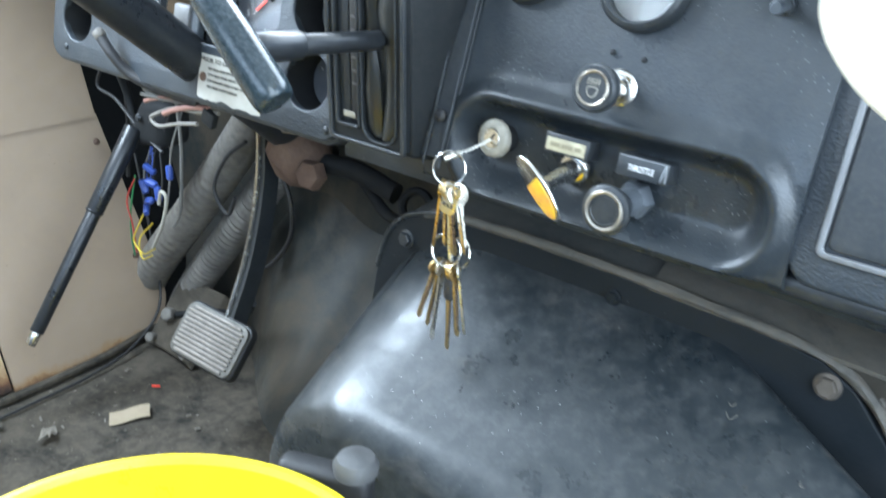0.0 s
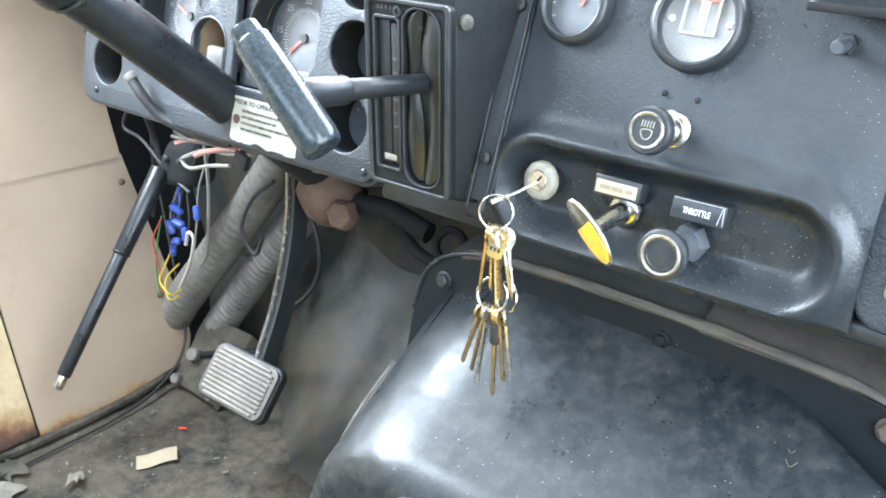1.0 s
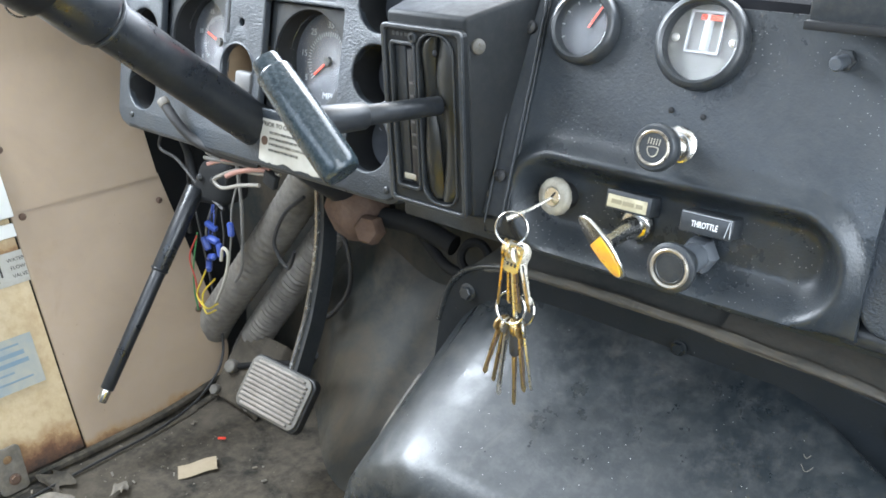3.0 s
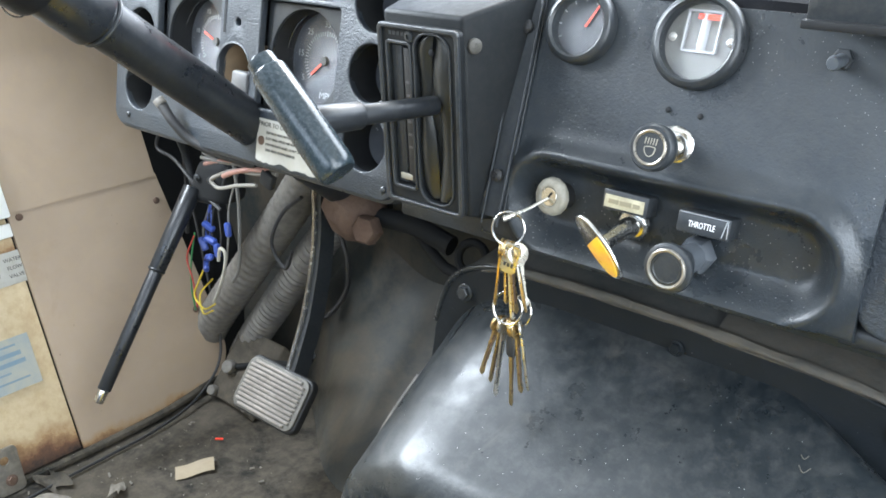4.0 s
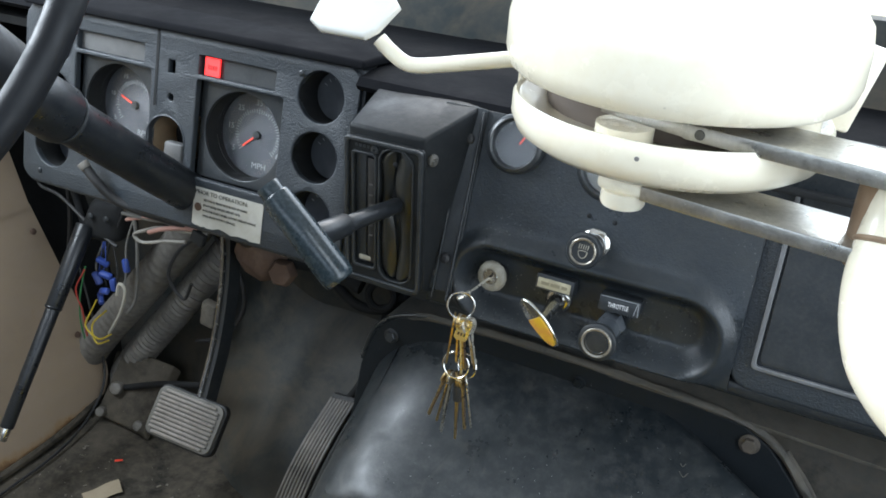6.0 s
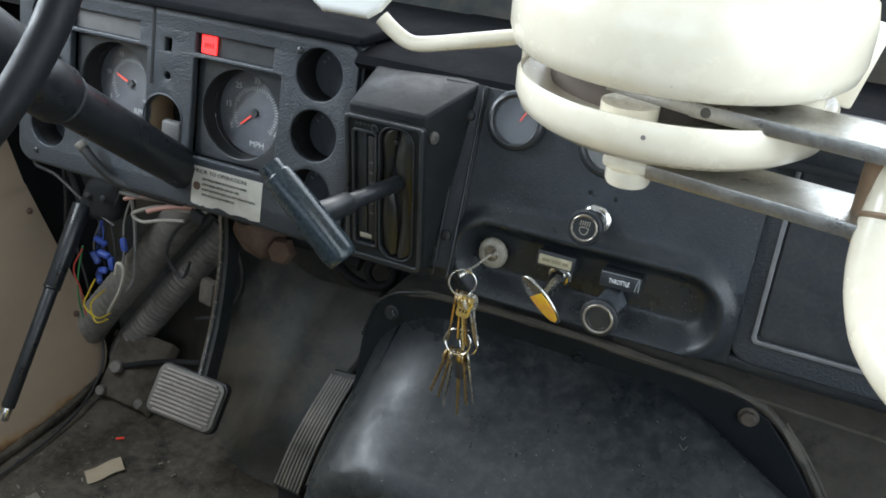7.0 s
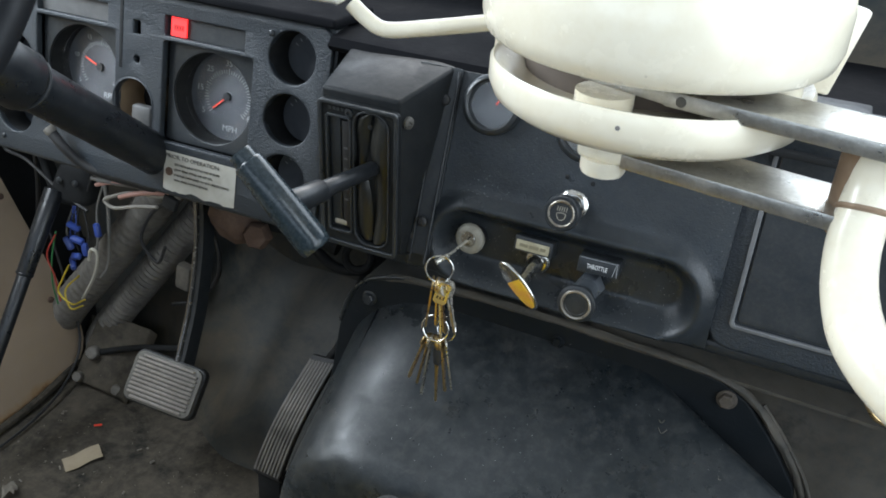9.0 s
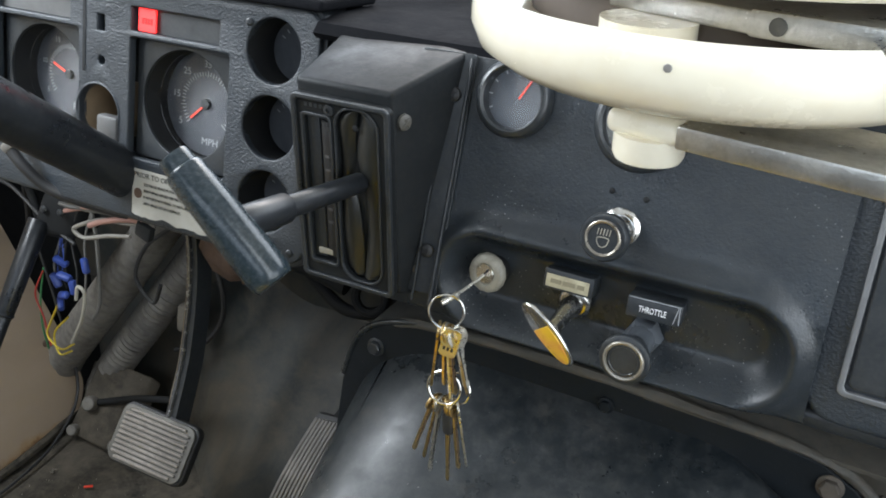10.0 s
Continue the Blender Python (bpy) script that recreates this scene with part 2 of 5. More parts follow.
DRUMCORE = material("dark_brown_primer", (0.15, 0.12, 0.10), 0.6, alt=(0.10, 0.08, 0.066), scale=20)
TANHOLE = material("brown_backing_board", (0.26, 0.19, 0.12), 0.7, alt=(0.18, 0.13, 0.08), scale=20)
GREYPLASTIC = material("grey_plastic", (0.065, 0.065, 0.065), 0.5, alt=(0.11, 0.11, 0.11), scale=30, amount=0.8)
SLATE = material("slate_grey_plastic", (0.060, 0.068, 0.078), 0.4, alt=(0.10, 0.11, 0.12), scale=40)
TRIM = material("tarnished_trim", (0.36, 0.33, 0.28), 0.35, metal=0.7, alt=(0.2, 0.18, 0.15), scale=90, amount=0.9)
LAMPRED = glow("lit_red_lens", (1.0, 0.03, 0.03), 1.2)
LENS = clear_glass("gauge_glass", 0.04)


def add_rust(m, bands):
    """Rust that eats into the paint along horizontal bands (height, reach, strength), broken up by noise."""
    nt = m.node_tree
    L = nt.links.new
    bsdf = nt.nodes["Principled BSDF"]
    old = bsdf.inputs["Base Color"].links[0].from_socket
    geo = nt.nodes.new("ShaderNodeNewGeometry")
    sep = nt.nodes.new("ShaderNodeSeparateXYZ")
    L(geo.outputs["Position"], sep.inputs[0])
    n = nt.nodes.new("ShaderNodeTexNoise")
    n.inputs["Scale"].default_value, n.inputs["Detail"].default_value, n.inputs["Roughness"].default_value = 16.0, 9.0, 0.72
    L(geo.outputs["Position"], n.inputs["Vector"])
    total = None
    for z, reach, strength in bands:
        d = nt.nodes.new("ShaderNodeMath")
        d.operation = "SUBTRACT"
        L(sep.outputs["Z"], d.inputs[0])
        d.inputs[1].default_value = z
        a = nt.nodes.new("ShaderNodeMath")
        a.operation = "ABSOLUTE"
        L(d.outputs[0], a.inputs[0])
        r = nt.nodes.new("ShaderNodeMapRange")
        r.inputs["From Min"].default_value, r.inputs["From Max"].default_value = 0.0, reach
        r.inputs["To Min"].default_value, r.inputs["To Max"].default_value = strength, 0.0
        L(a.outputs[0], r.inputs["Value"])
        if total is None:
            total = r.outputs[0]
        else:
            q = nt.nodes.new("ShaderNodeMath")
            L(total, q.inputs[0])
            L(r.outputs[0], q.inputs[1])
            total = q.outputs[0]
    add = nt.nodes.new("ShaderNodeMath")
    L(total, add.inputs[0])
    L(n.outputs[0], add.inputs[1])
    for lo, hi, c in ((0.66, 0.92, (0.33, 0.20, 0.095)), (0.86, 1.08, (0.13, 0.06, 0.03)), (1.05, 1.25, (0.035, 0.022, 0.016))):
        f = nt.nodes.new("ShaderNodeMapRange")
        f.inputs["From Min"].default_value, f.inputs["From Max"].default_value = lo, hi
        L(add.outputs[0], f.inputs["Value"])
        x = nt.nodes.new("ShaderNodeMix")
        x.data_type = "RGBA"
        L(f.outputs[0], x.inputs["Factor"])
        L(old, x.inputs["A"])
        x.inputs["B"].default_value = rgb(c)
        old = x.outputs["Result"]
    L(old, bsdf.inputs["Base Color"])


add_rust(DOORPAINT, ((0.0, 0.085, 0.72), (0.335, 0.035, 0.45)))
add_rust(WALL, ((0.0, 0.03, 0.55),))


# ---- building helpers ----
BASES = {}


def thing(name, at, label, category, group="", kind=""):
    ob = new(name)
    ob.location = at
    BASES[ob] = Vector(at)
    ob.empty_display_size = 0.02
    bpy.context.view_layer.update()
    return tagged(ob, label, category, group, kind)


def origin_of(ob):
    while ob is not None and ob not in BASES:
        ob = ob.parent
    return BASES[ob] if ob is not None else Vector((0, 0, 0))


def part(name, bm, mat, parent, label="", smooth=True):
    """Links a bmesh, given in the world's coordinates, as one mesh under a thing or part."""
    me = bpy.data.meshes.new(name)
    bmesh.ops.translate(bm, vec=-origin_of(parent), verts=bm.verts)
    bm.normal_update()
    bm.to_mesh(me)
    bm.free()
    if smooth:
        for p in me.polygons:
            p.use_smooth = True
        me.set_sharp_from_angle(angle=radians(38))
    me.materials.append(mat)
    ob = new(name, me)
    ob.parent = parent
    return tagged(ob, label)


def structure(name, bm, mat, label, category):
    """A mesh of the setting, at top level."""
    me = bpy.data.meshes.new(name)
    bm.normal_update()
    bm.to_mesh(me)
    bm.free()
    me.materials.append(mat)
    for p in me.polygons:
        p.use_smooth = True
    me.set_sharp_from_angle(angle=radians(38))
    return tagged(new(name, me), label, category, kind="structure")


def axes(o, z, x=(1, 0, 0)):
    """A frame at o whose z axis is z and whose x axis lies nearest to x."""
    z = Vector(z).normalized()
    x = Vector(x)
    x = (x - z * x.dot(z)).normalized()
    y = z.cross(x)
    m = Matrix((x, y, z)).transposed().to_4x4()
    m.translation = Vector(o)
    return m


def box(sx, sy, sz, m=None, bevel=0.0, seg=2, bm=None):
    b = bmesh.new()
    bmesh.ops.create_cube(b, size=1.0)
    bmesh.ops.scale(b, vec=(sx, sy, sz), verts=b.verts)
    if bevel:
        bmesh.ops.bevel(b, geom=b.edges[:], offset=bevel, segments=seg, affect="EDGES", profile=0.5)
    if m is not None:
        b.transform(m)
    return merge(bm, b)


def merge(bm, b):
    if bm is None:
        return b
    me = bpy.data.meshes.new("tmp")
    b.to_mesh(me)
    b.free()
    bm.from_mesh(me)
    bpy.data.meshes.remove(me)
    return bm


def block(x0, x1, y0, y1, z0, z1, bevel=0.0, seg=2, bm=None):
    return box(x1 - x0, y1 - y0, z1 - z0, pose((x0 + x1) / 2, (y0 + y1) / 2, (z0 + z1) / 2), bevel, seg, bm)


def hexa(c, bevel=0.0, seg=3, bm=None):
    """A block from 8 corners: four below, four above, in the same turn."""
    b = bmesh.new()
    v = [b.verts.new(p) for p in c]
    for f in ((3, 2, 1, 0), (4, 5, 6, 7), (0, 1, 5, 4), (1, 2, 6, 5), (2, 3, 7, 6), (3, 0, 4, 7)):
        b.faces.new([v[i] for i in f])
    bmesh.ops.recalc_face_normals(b, faces=b.faces[:])
    if bevel:
        bmesh.ops.bevel(b, geom=b.edges[:], offset=bevel, segments=seg, affect="EDGES", profile=0.5)
    return merge(bm, b)


def lathe(profile, m, n=40, bm=None, cap=True):
    """Turns (radius, height) pairs round the z axis of m."""
    b = bmesh.new()
    rings = []
    for r, h in profile:
        rings.append([b.verts.new((max(r, 1e-5) * math.cos(2 * math.pi * i / n), max(r, 1e-5) * math.sin(2 * math.pi * i / n), h)) for i in range(n)])
    for a, c in zip(rings, rings[1:]):
        for i in range(n):
            b.faces.new((a[i], a[(i + 1) % n], c[(i + 1) % n], c[i]))
    if cap:
        b.faces.new(rings[-1])
        b.faces.new(rings[0][::-1])
    bmesh.ops.recalc_face_normals(b, faces=b.faces[:])
    b.transform(m)
    return merge(bm, b)


def rod(p0, p1, r, r1=None, n=20, bm=None, bevel=0.0):
    d = Vector(p1) - Vector(p0)
    h = d.length
    r1 = r if r1 is None else r1
    prof = [(r, 0), (r1, h)] if not bevel else [(r - bevel, 0), (r - bevel * 0.3, bevel * 0.3), (r, bevel), (r1, h - bevel), (r1 - bevel * 0.3, h - bevel * 0.3), (r1 - bevel, h)]
    return lathe(prof, axes(p0, d, (1, 0.2, 0.1)), n, bm)


def smooth_path(pts, steps=8):
    """A Catmull-Rom line through pts."""
    p = [Vector(q) for q in pts]
    p = [p[0] * 2 - p[1]] + p + [p[-1] * 2 - p[-2]]
    out = []
    for i in range(1, len(p) - 2):
        for k in range(steps):
            t = k / steps
            out.append(0.5 * (2 * p[i] + (p[i + 1] - p[i - 1]) * t + (2 * p[i - 1] - 5 * p[i] + 4 * p[i + 1] - p[i + 2]) * t * t
                              + (3 * p[i] - p[i - 1] - 3 * p[i + 1] + p[i + 2]) * t ** 3))
    out.append(p[-2])
    return out


def tube(pts, r, n=12, steps=8, bm=None, closed=False, ridge=0.0, pitch=0.012):
    """A round bar or hose along a smooth line; ridge: depth of its corrugation."""
    line = smooth_path(pts, steps) if not closed else [Vector(p) for p in pts]
    if ridge:
        fine, run = [], 0.0
        for a, c in zip(line, line[1:]):
            k = max(1, int((c - a).length / (pitch / 4)))
            fine += [a.lerp(c, j / k) for j in range(k)]
        line = fine + [line[-1]]
    b = bmesh.new()
    rings, up, run = [], Vector((0.13, 0.3, 0.94)), 0.0
    for i, p in enumerate(line):
        if closed:
            d = line[(i + 1) % len(line)] - line[i - 1]
        else:
            d = line[min(i + 1, len(line) - 1)] - line[max(i - 1, 0)]
        d.normalize()
        up = (up - d * up.dot(d)).normalized()
        side = d.cross(up)
        if i:
            run += (p - line[i - 1]).length
        rr = r + (ridge * math.sin(2 * math.pi * run / pitch) if ridge else 0)
        rings.append([b.verts.new(p + rr * (up * math.cos(2 * math.pi * k / n) + side * math.sin(2 * math.pi * k / n))) for k in range(n)])
    pairs = list(zip(rings, rings[1:])) + ([(rings[-1], rings[0])] if closed else [])
    for a, c in pairs:
        for k in range(n):
            b.faces.new((a[k], a[(k + 1) % n], c[(k + 1) % n], c[k]))
    if not closed:
        b.faces.new(rings[0][::-1])
        b.faces.new(rings[-1])
    bmesh.ops.recalc_face_normals(b, faces=b.faces[:])
    return merge(bm, b)


def ring(m, R, r, n=48, k=10, bm=None, arc=2 * math.pi):
    pts = [m @ Vector((R * math.cos(2 * math.pi * i / n), R * math.sin(2 * math.pi * i / n), 0)) for i in range(n)]
    return tube(pts, r, k, closed=True, bm=bm)


def circle(cx, cy, r, n=40, a0=0.0):
    return [(cx + r * math.cos(a0 + 2 * math.pi * i / n), cy + r * math.sin(a0 + 2 * math.pi * i / n)) for i in range(n)]


def rrect(x0, x1, y0, y1, r, n=6):
    out = []
    for cx, cy, a in ((x1 - r, y1 - r, 0), (x0 + r, y1 - r, 90), (x0 + r, y0 + r, 180), (x1 - r, y0 + r, 270)):
        out += [(cx + r * math.cos(radians(a + 90 * k / n)), cy + r * math.sin(radians(a + 90 * k / n))) for k in range(n + 1)]
    return out


def plate(loops, thick, m, bevel=0.0, bm=None):
    """A flat plate, cut out along closed loops (the first is the outline), its back on the plane of m."""
    cu = bpy.data.curves.new("tmp", "CURVE")
    cu.dimensions, cu.fill_mode = "2D", "BOTH"
    for lp in loops:
        s = cu.splines.new("POLY")
        s.points.add(len(lp) - 1)
        for p, q in zip(s.points, lp):
            p.co = (q[0], q[1], 0, 1)
        s.use_cyclic_u = True
    cu.extrude = thick / 2 - bevel
    cu.bevel_depth, cu.bevel_resolution = bevel, 2
    cu.offset = -bevel
    ob = bpy.data.objects.new("tmp", cu)
    me = bpy.data.meshes.new_from_object(ob)
    b = bmesh.new()
    b.from_mesh(me)
    bmesh.ops.remove_doubles(b, verts=b.verts, dist=1e-6)
    bpy.data.objects.remove(ob)
    bpy.data.curves.remove(cu)
    bpy.data.meshes.remove(me)
    b.transform(m @ pose(0, 0, thick / 2))
    return merge(bm, b)


def words(text, size, m, align="CENTER", thick=0.0003, bm=None, squeeze=1.0):
    cu = bpy.data.curves.new("tmp", "FONT")
    cu.body, cu.size, cu.align_x, cu.align_y = text, size, align, "CENTER"
    cu.extrude = thick / 2
    cu.resolution_u = 3
    ob = bpy.data.objects.new("tmp", cu)
    me = bpy.data.meshes.new_from_object(ob)
    b = bmesh.new()
    b.from_mesh(me)
    bpy.data.objects.remove(ob)
    bpy.data.curves.remove(cu)
    bpy.data.meshes.remove(me)
    b.transform(m @ Matrix.Diagonal((squeeze, 1, 1, 1)))
    return merge(bm, b)


def sheet(fn, us, vs, bm=None, thick=0.0, away=None):
    """A curved sheet through fn(u, v); thick: how far its back lies off along away."""
    b = bmesh.new()
    g = [[b.verts.new(fn(u, v)) for u in us] for v in vs]
    if thick:
        off = Vector(away) * thick
        h = [[b.verts.new(Vector(fn(u, v)) + off) for u in us] for v in vs]
    n, k = len(vs), len(us)
    for i in range(n - 1):
        for j in range(k - 1):
            b.faces.new((g[i][j], g[i][j + 1], g[i + 1][j + 1], g[i + 1][j]))
            if thick:
                b.faces.new((h[i][j], h[i + 1][j], h[i + 1][j + 1], h[i][j + 1]))
    if thick:
        for i in range(n - 1):
            b.faces.new((g[i][0], g[i + 1][0], h[i + 1][0], h[i][0]))
            b.faces.new((g[i][-1], h[i][-1], h[i + 1][-1], g[i + 1][-1]))
        for j in range(k - 1):
            b.faces.new((g[0][j], h[0][j], h[0][j + 1], g[0][j + 1]))
            b.faces.new((g[-1][j], g[-1][j + 1], h[-1][j + 1], h[-1][j]))
    bmesh.ops.recalc_face_normals(b, faces=b.faces[:])
    return merge(bm, b)


def span(a, b, n):
    return [a + (b - a) * i / (n - 1) for i in range(n)]


def step(a, b, x):
    t = min(1.0, max(0.0, (x - a) / (b - a)))
    return t * t * (3 - 2 * t)


def hexhead(p, d, r=0.009, h=0.007, washer=0.013, bm=None):
    """A hexagon bolt head on a washer at p, facing d."""
    m = axes(p, d)
    b = lathe([(washer, 0), (washer, 0.0015), (washer - 0.001, 0.002)], m, 24)
    b = lathe([(r, 0.002), (r, h - 0.001), (r * 0.86, h)], m, 6, b)
    return merge(bm, b)


def crosshead(p, d, r=0.0055, bm=None):
    """A domed screw head with a cross slot."""
    m = axes(p, d)
    b = lathe([(r, 0), (r * 0.95, r * 0.35), (r * 0.6, r * 0.62), (r * 0.2, r * 0.66)], m, 18)
    for a in (35, 125):
        box(r * 1.1, r * 0.24, r * 0.3, m @ pose(0, 0, r * 0.6, 0, 0, a), bm=b)
    return merge(bm, b)


# ---- the cab's shell ----
def wall_x(z):
    """The driver's side lining leans outwards as it rises."""
    return -0.85 - 0.33 * min(z, 0.62)


def lumpy(x, y, z, s, a):
    return a * noise.noise(Vector((x * s, y * s, z * s)))


def toe_line(x):
    """Where the floor turns up into the toeboard: further forward beside the wall."""
    return 0.17 + 0.16 * step(-0.44, -0.74, x)


def floor_point(u, v):
    y = -2.1 + (toe_line(u) + 2.1) * v
    return (u, y, lumpy(u, y, 0, 9, 0.003) + lumpy(u, y, 3, 30, 0.0012))


def toe_point(u, v):
    y0 = toe_line(u)
    y = y0 + (0.40 - y0) * v
    return (u, y, 1.35 * (y - y0) * (1 + 1.5 * step(-0.44, -0.74, u)) + lumpy(u, y, 0, 9, 0.003) + lumpy(u, y, 3, 30, 0.0012))


structure("floor", sheet(floor_point, span(-1.2, 1.25, 160), [1 - (1 - k / 119) ** 1.6 for k in range(120)], thick=0.03, away=(0, 0, -1)), MAT,
          "dirty grey-brown rubber covered cab floor", "floor")
structure("toeboard", sheet(toe_point, span(-1.15, 1.2, 120), span(0.0, 1.0, 20), thick=0.02, away=(0, 0.6, -0.6)), TOE,
          "dark dusty sloping toeboard behind the pedals", "toeboard")
structure("wall_front", block(-1.25, 1.25, 0.385, 0.42, 0.20, 0.9), TOE, "dark firewall under the dashboard", "wall")
# Rear wall out of view, added to shape light; its opening admits the fill.
b = block(-1.25, 1.25, -2.13, -2.1, -0.03, 1.05)
block(-1.25, 1.25, -2.13, -2.1, 1.85, 1.95, bm=b)
block(-1.25, -1.0, -2.13, -2.1, 1.05, 1.85, bm=b)
block(1.0, 1.25, -2.13, -2.1, 1.05, 1.85, bm=b)
structure("wall_back", b, REARWALL, "unseen dark grey rear cab wall that dims reflections in the dashboard", "wall")
# Roof and upper sides out of view, added to enclose the light.
structure("ceiling", block(-1.3, 1.3, -2.15, 0.75, 1.9, 1.94), SHELLGREY, "unseen pale grey cab roof that encloses the light", "ceiling")
b = block(1.25, 1.29, -2.1, -1.35, -0.03, 1.9)
block(1.25, 1.29, 0.05, 0.75, -0.03, 1.0, bm=b)
block(1.25, 1.29, 0.05, 0.2, 1.0, 1.9, bm=b)
block(1.262, 1.30, -0.56, -0.40, -0.03, 1.0, bm=b)
structure("wall_right", b, SHELLGREY, "unseen pale grey right cab side with an open doorway for light", "wall")
b = block(-1.26, -1.22, -2.1, 0.75, 0.98, 1.05)
block(-1.26, -1.22, -2.1, -1.0, 1.05, 1.9, bm=b)
block(-1.26, -1.22, 0.05, 0.2, 1.05, 1.9, bm=b)
structure("wall_left", b, SHELLGREY, "unseen pale grey left cab side with a window opening for light", "wall")
b = block(-1.26, 1.29, 0.70, 0.74, 0.86, 1.0)
block(-1.26, 1.29, 0.70, 0.74, 1.68, 1.9, bm=b)
block(-0.02, 0.02, 0.70, 0.74, 1.0, 1.68, bm=b)
structure("windscreen_frame", b, SILL, "cream painted frame of the split windscreen", "window frame")

# driver's side lining: a front panel and the rusty part behind it
SEAM = -0.033


def lining(y0, y1, z0, z1, off, th, front=None, bm=None):
    def at(u, v):
        y = y0 + (y1 - y0) * u
        z = z0 + (z1 - z0) * v
        if front:
            y = y0 + (front(z) - y0) * u
        return (wall_x(z) + off + lumpy(0, y, z, 6, 0.003), y, z)
    return sheet(at, span(0, 1, 30), span(0, 1, 40), bm, th, (-1, 0, -0.1))


def lining_edge(z):
    e = 0.232 + 0.045 * step(0.5, 0.05, z)
    if z < 0.075:
        e -= 0.10 * (1 - math.sqrt(max(0.0, 1 - ((0.075 - z) / 0.075) ** 2)))
    return e


structure("wall_driver_side", lining(-2.1, 0.42, -0.02, 1.0, -0.035, 0.03), DARK, "dark body side behind the lining panels", "wall")
kick = thing("kick_panel", (wall_x(0), 0.1, 0.0), "stained beige painted metal kick panel beside the pedals", "wall panel", kind="structure")
part("upper_panel", lining(SEAM + 0.002, 0.23, 0.392, 0.98, 0.002, 0.006, lambda z: 0.235), WALL, kick)
part("lower_panel", lining(SEAM, 0.25, 0.003, 0.396, 0.0, 0.006, lining_edge), WALL, kick)
for y, z in ((-0.018, 0.385), (-0.02, 0.49), (0.222, 0.352), (0.235, 0.15)):
    part("screw", crosshead((wall_x(z) + 0.006, y, z), (1, 0, 0.33), 0.006), RUST, kick, "rusty round-headed screw")
door = thing("side_door_panel", (wall_x(0), -0.6, 0.0), "cream painted door panel with rust along its lower edge", "door panel", kind="structure")
part("skin", lining(-1.4, SEAM - 0.003, 0.005, 0.98, -0.006, 0.006), DOORPAINT, door)

base = thing("floor_trim", (-0.84, 0.0, 0.0), "grimy metal strip and cable along the foot of the side wall", "floor trim", kind="structure")
part("strip", tube([(-0.842, -0.9, 0.008), (-0.84, -0.3, 0.008), (-0.834, 0.0, 0.008), (-0.842, 0.15, 0.01), (-0.865, 0.26, 0.02), (-0.89, 0.33, 0.06)], 0.0075, 8), MAT, base)
part("cable", tube([(-0.80, -0.8, 0.006), (-0.79, -0.3, 0.007), (-0.80, -0.05, 0.006), (-0.805, 0.08, 0.008), (-0.825, 0.18, 0.02), (-0.85, 0.25, 0.07), (-0.88, 0.26, 0.2), (-0.92, 0.27, 0.33)], 0.0026, 8), RUBBER, base)

# things fixed to the door panel
WN = Vector((1, 0, 0.33)).normalized()


def wall_frame(y, z, off=0.0):
    """A frame on the side wall: x forwards, y up the wall, z into the cab."""
    p = Vector((wall_x(z), y, z)) + WN * off
    m = Matrix((Vector((0, 1, 0)), WN.cross(Vector((0, 1, 0))), WN)).transposed().to_4x4()
    m.translation = p
    return m


hatch = thing("white_cover_box", (wall_x(0.42), -0.19, 0.42), "white painted sheet metal cover box screwed to the door panel", "cover box")
part("cover", box(0.31, 0.105, 0.03, wall_frame(-0.19, 0.437, 0.006), 0.003), WHITE, hatch)
part("lip", box(0.31, 0.022, 0.012, wall_frame(-0.19, 0.368, 0.0), 0.002), WHITE, hatch)
part("screw", crosshead(wall_frame(-0.075, 0.366, 0.006).translation, WN, 0.006), RUST, hatch, "rusty screw")
tag = thing("valve_label", (wall_x(0.31), -0.06, 0.31), "white metal label for the water flow valve", "label")
lm = wall_frame(-0.062, 0.312, -0.004)
part("card", box(0.064, 0.052, 0.002, lm, 0.0006), LABEL, tag)
b = words("WATER", 0.0085, lm @ pose(0.016, 0.013, 0.0012))
words("FLOW", 0.0085, lm @ pose(0.016, 0.0, 0.0012), bm=b)
words("VALVE", 0.0085, lm @ pose(0.016, -0.013, 0.0012), bm=b)
part("lettering", b, INK, tag)
b = box(0.003, 0.02, 0.0006, lm @ pose(-0.012, 0, 0.0012))
for k in (-1, 0, 1):
    box(0.011, 0.0025, 0.0006, lm @ pose(-0.022 + 0.002 * k, 0.016 * k, 0.0012), bm=b)
part("arrow", b, INK, tag)
knob = thing("water_valve", (wall_x(0.30), -0.118, 0.305), "rusty brown round valve handle on the door panel", "valve")
vm = wall_frame(-0.118, 0.30, -0.004)
part("wheel", ring(vm @ pose(0, 0, 0.018), 0.018, 0.005, 24, 8), RUST, knob)
part("hub", lathe([(0.009, 0), (0.009, 0.02), (0.005, 0.024)], vm, 16), RUST, knob)
decal = thing("blue_decal", (wall_x(0.17), -0.11, 0.17), "faded blue and grey instruction decal with unreadable print", "decal")
dm = wall_frame(-0.118, 0.172, -0.0045)
part("sheet", box(0.115, 0.084, 0.0015, dm), BLUEPRINT, decal)
for k, (w, x) in enumerate(((0.08, -0.006), (0.062, 0.008), (0.085, 0.0), (0.05, -0.01), (0.075, 0.004))):
    part("printed_bar", box(w, 0.007 if k in (1, 2) else 0.003, 0.0006, dm @ pose(x, 0.03 - 0.014 * k, 0.001)), BLUEINK, decal)
tab = thing("steel_tab", (-0.83, -0.165, 0.0), "grey steel fixing tab with a bolt at the floor", "bracket")
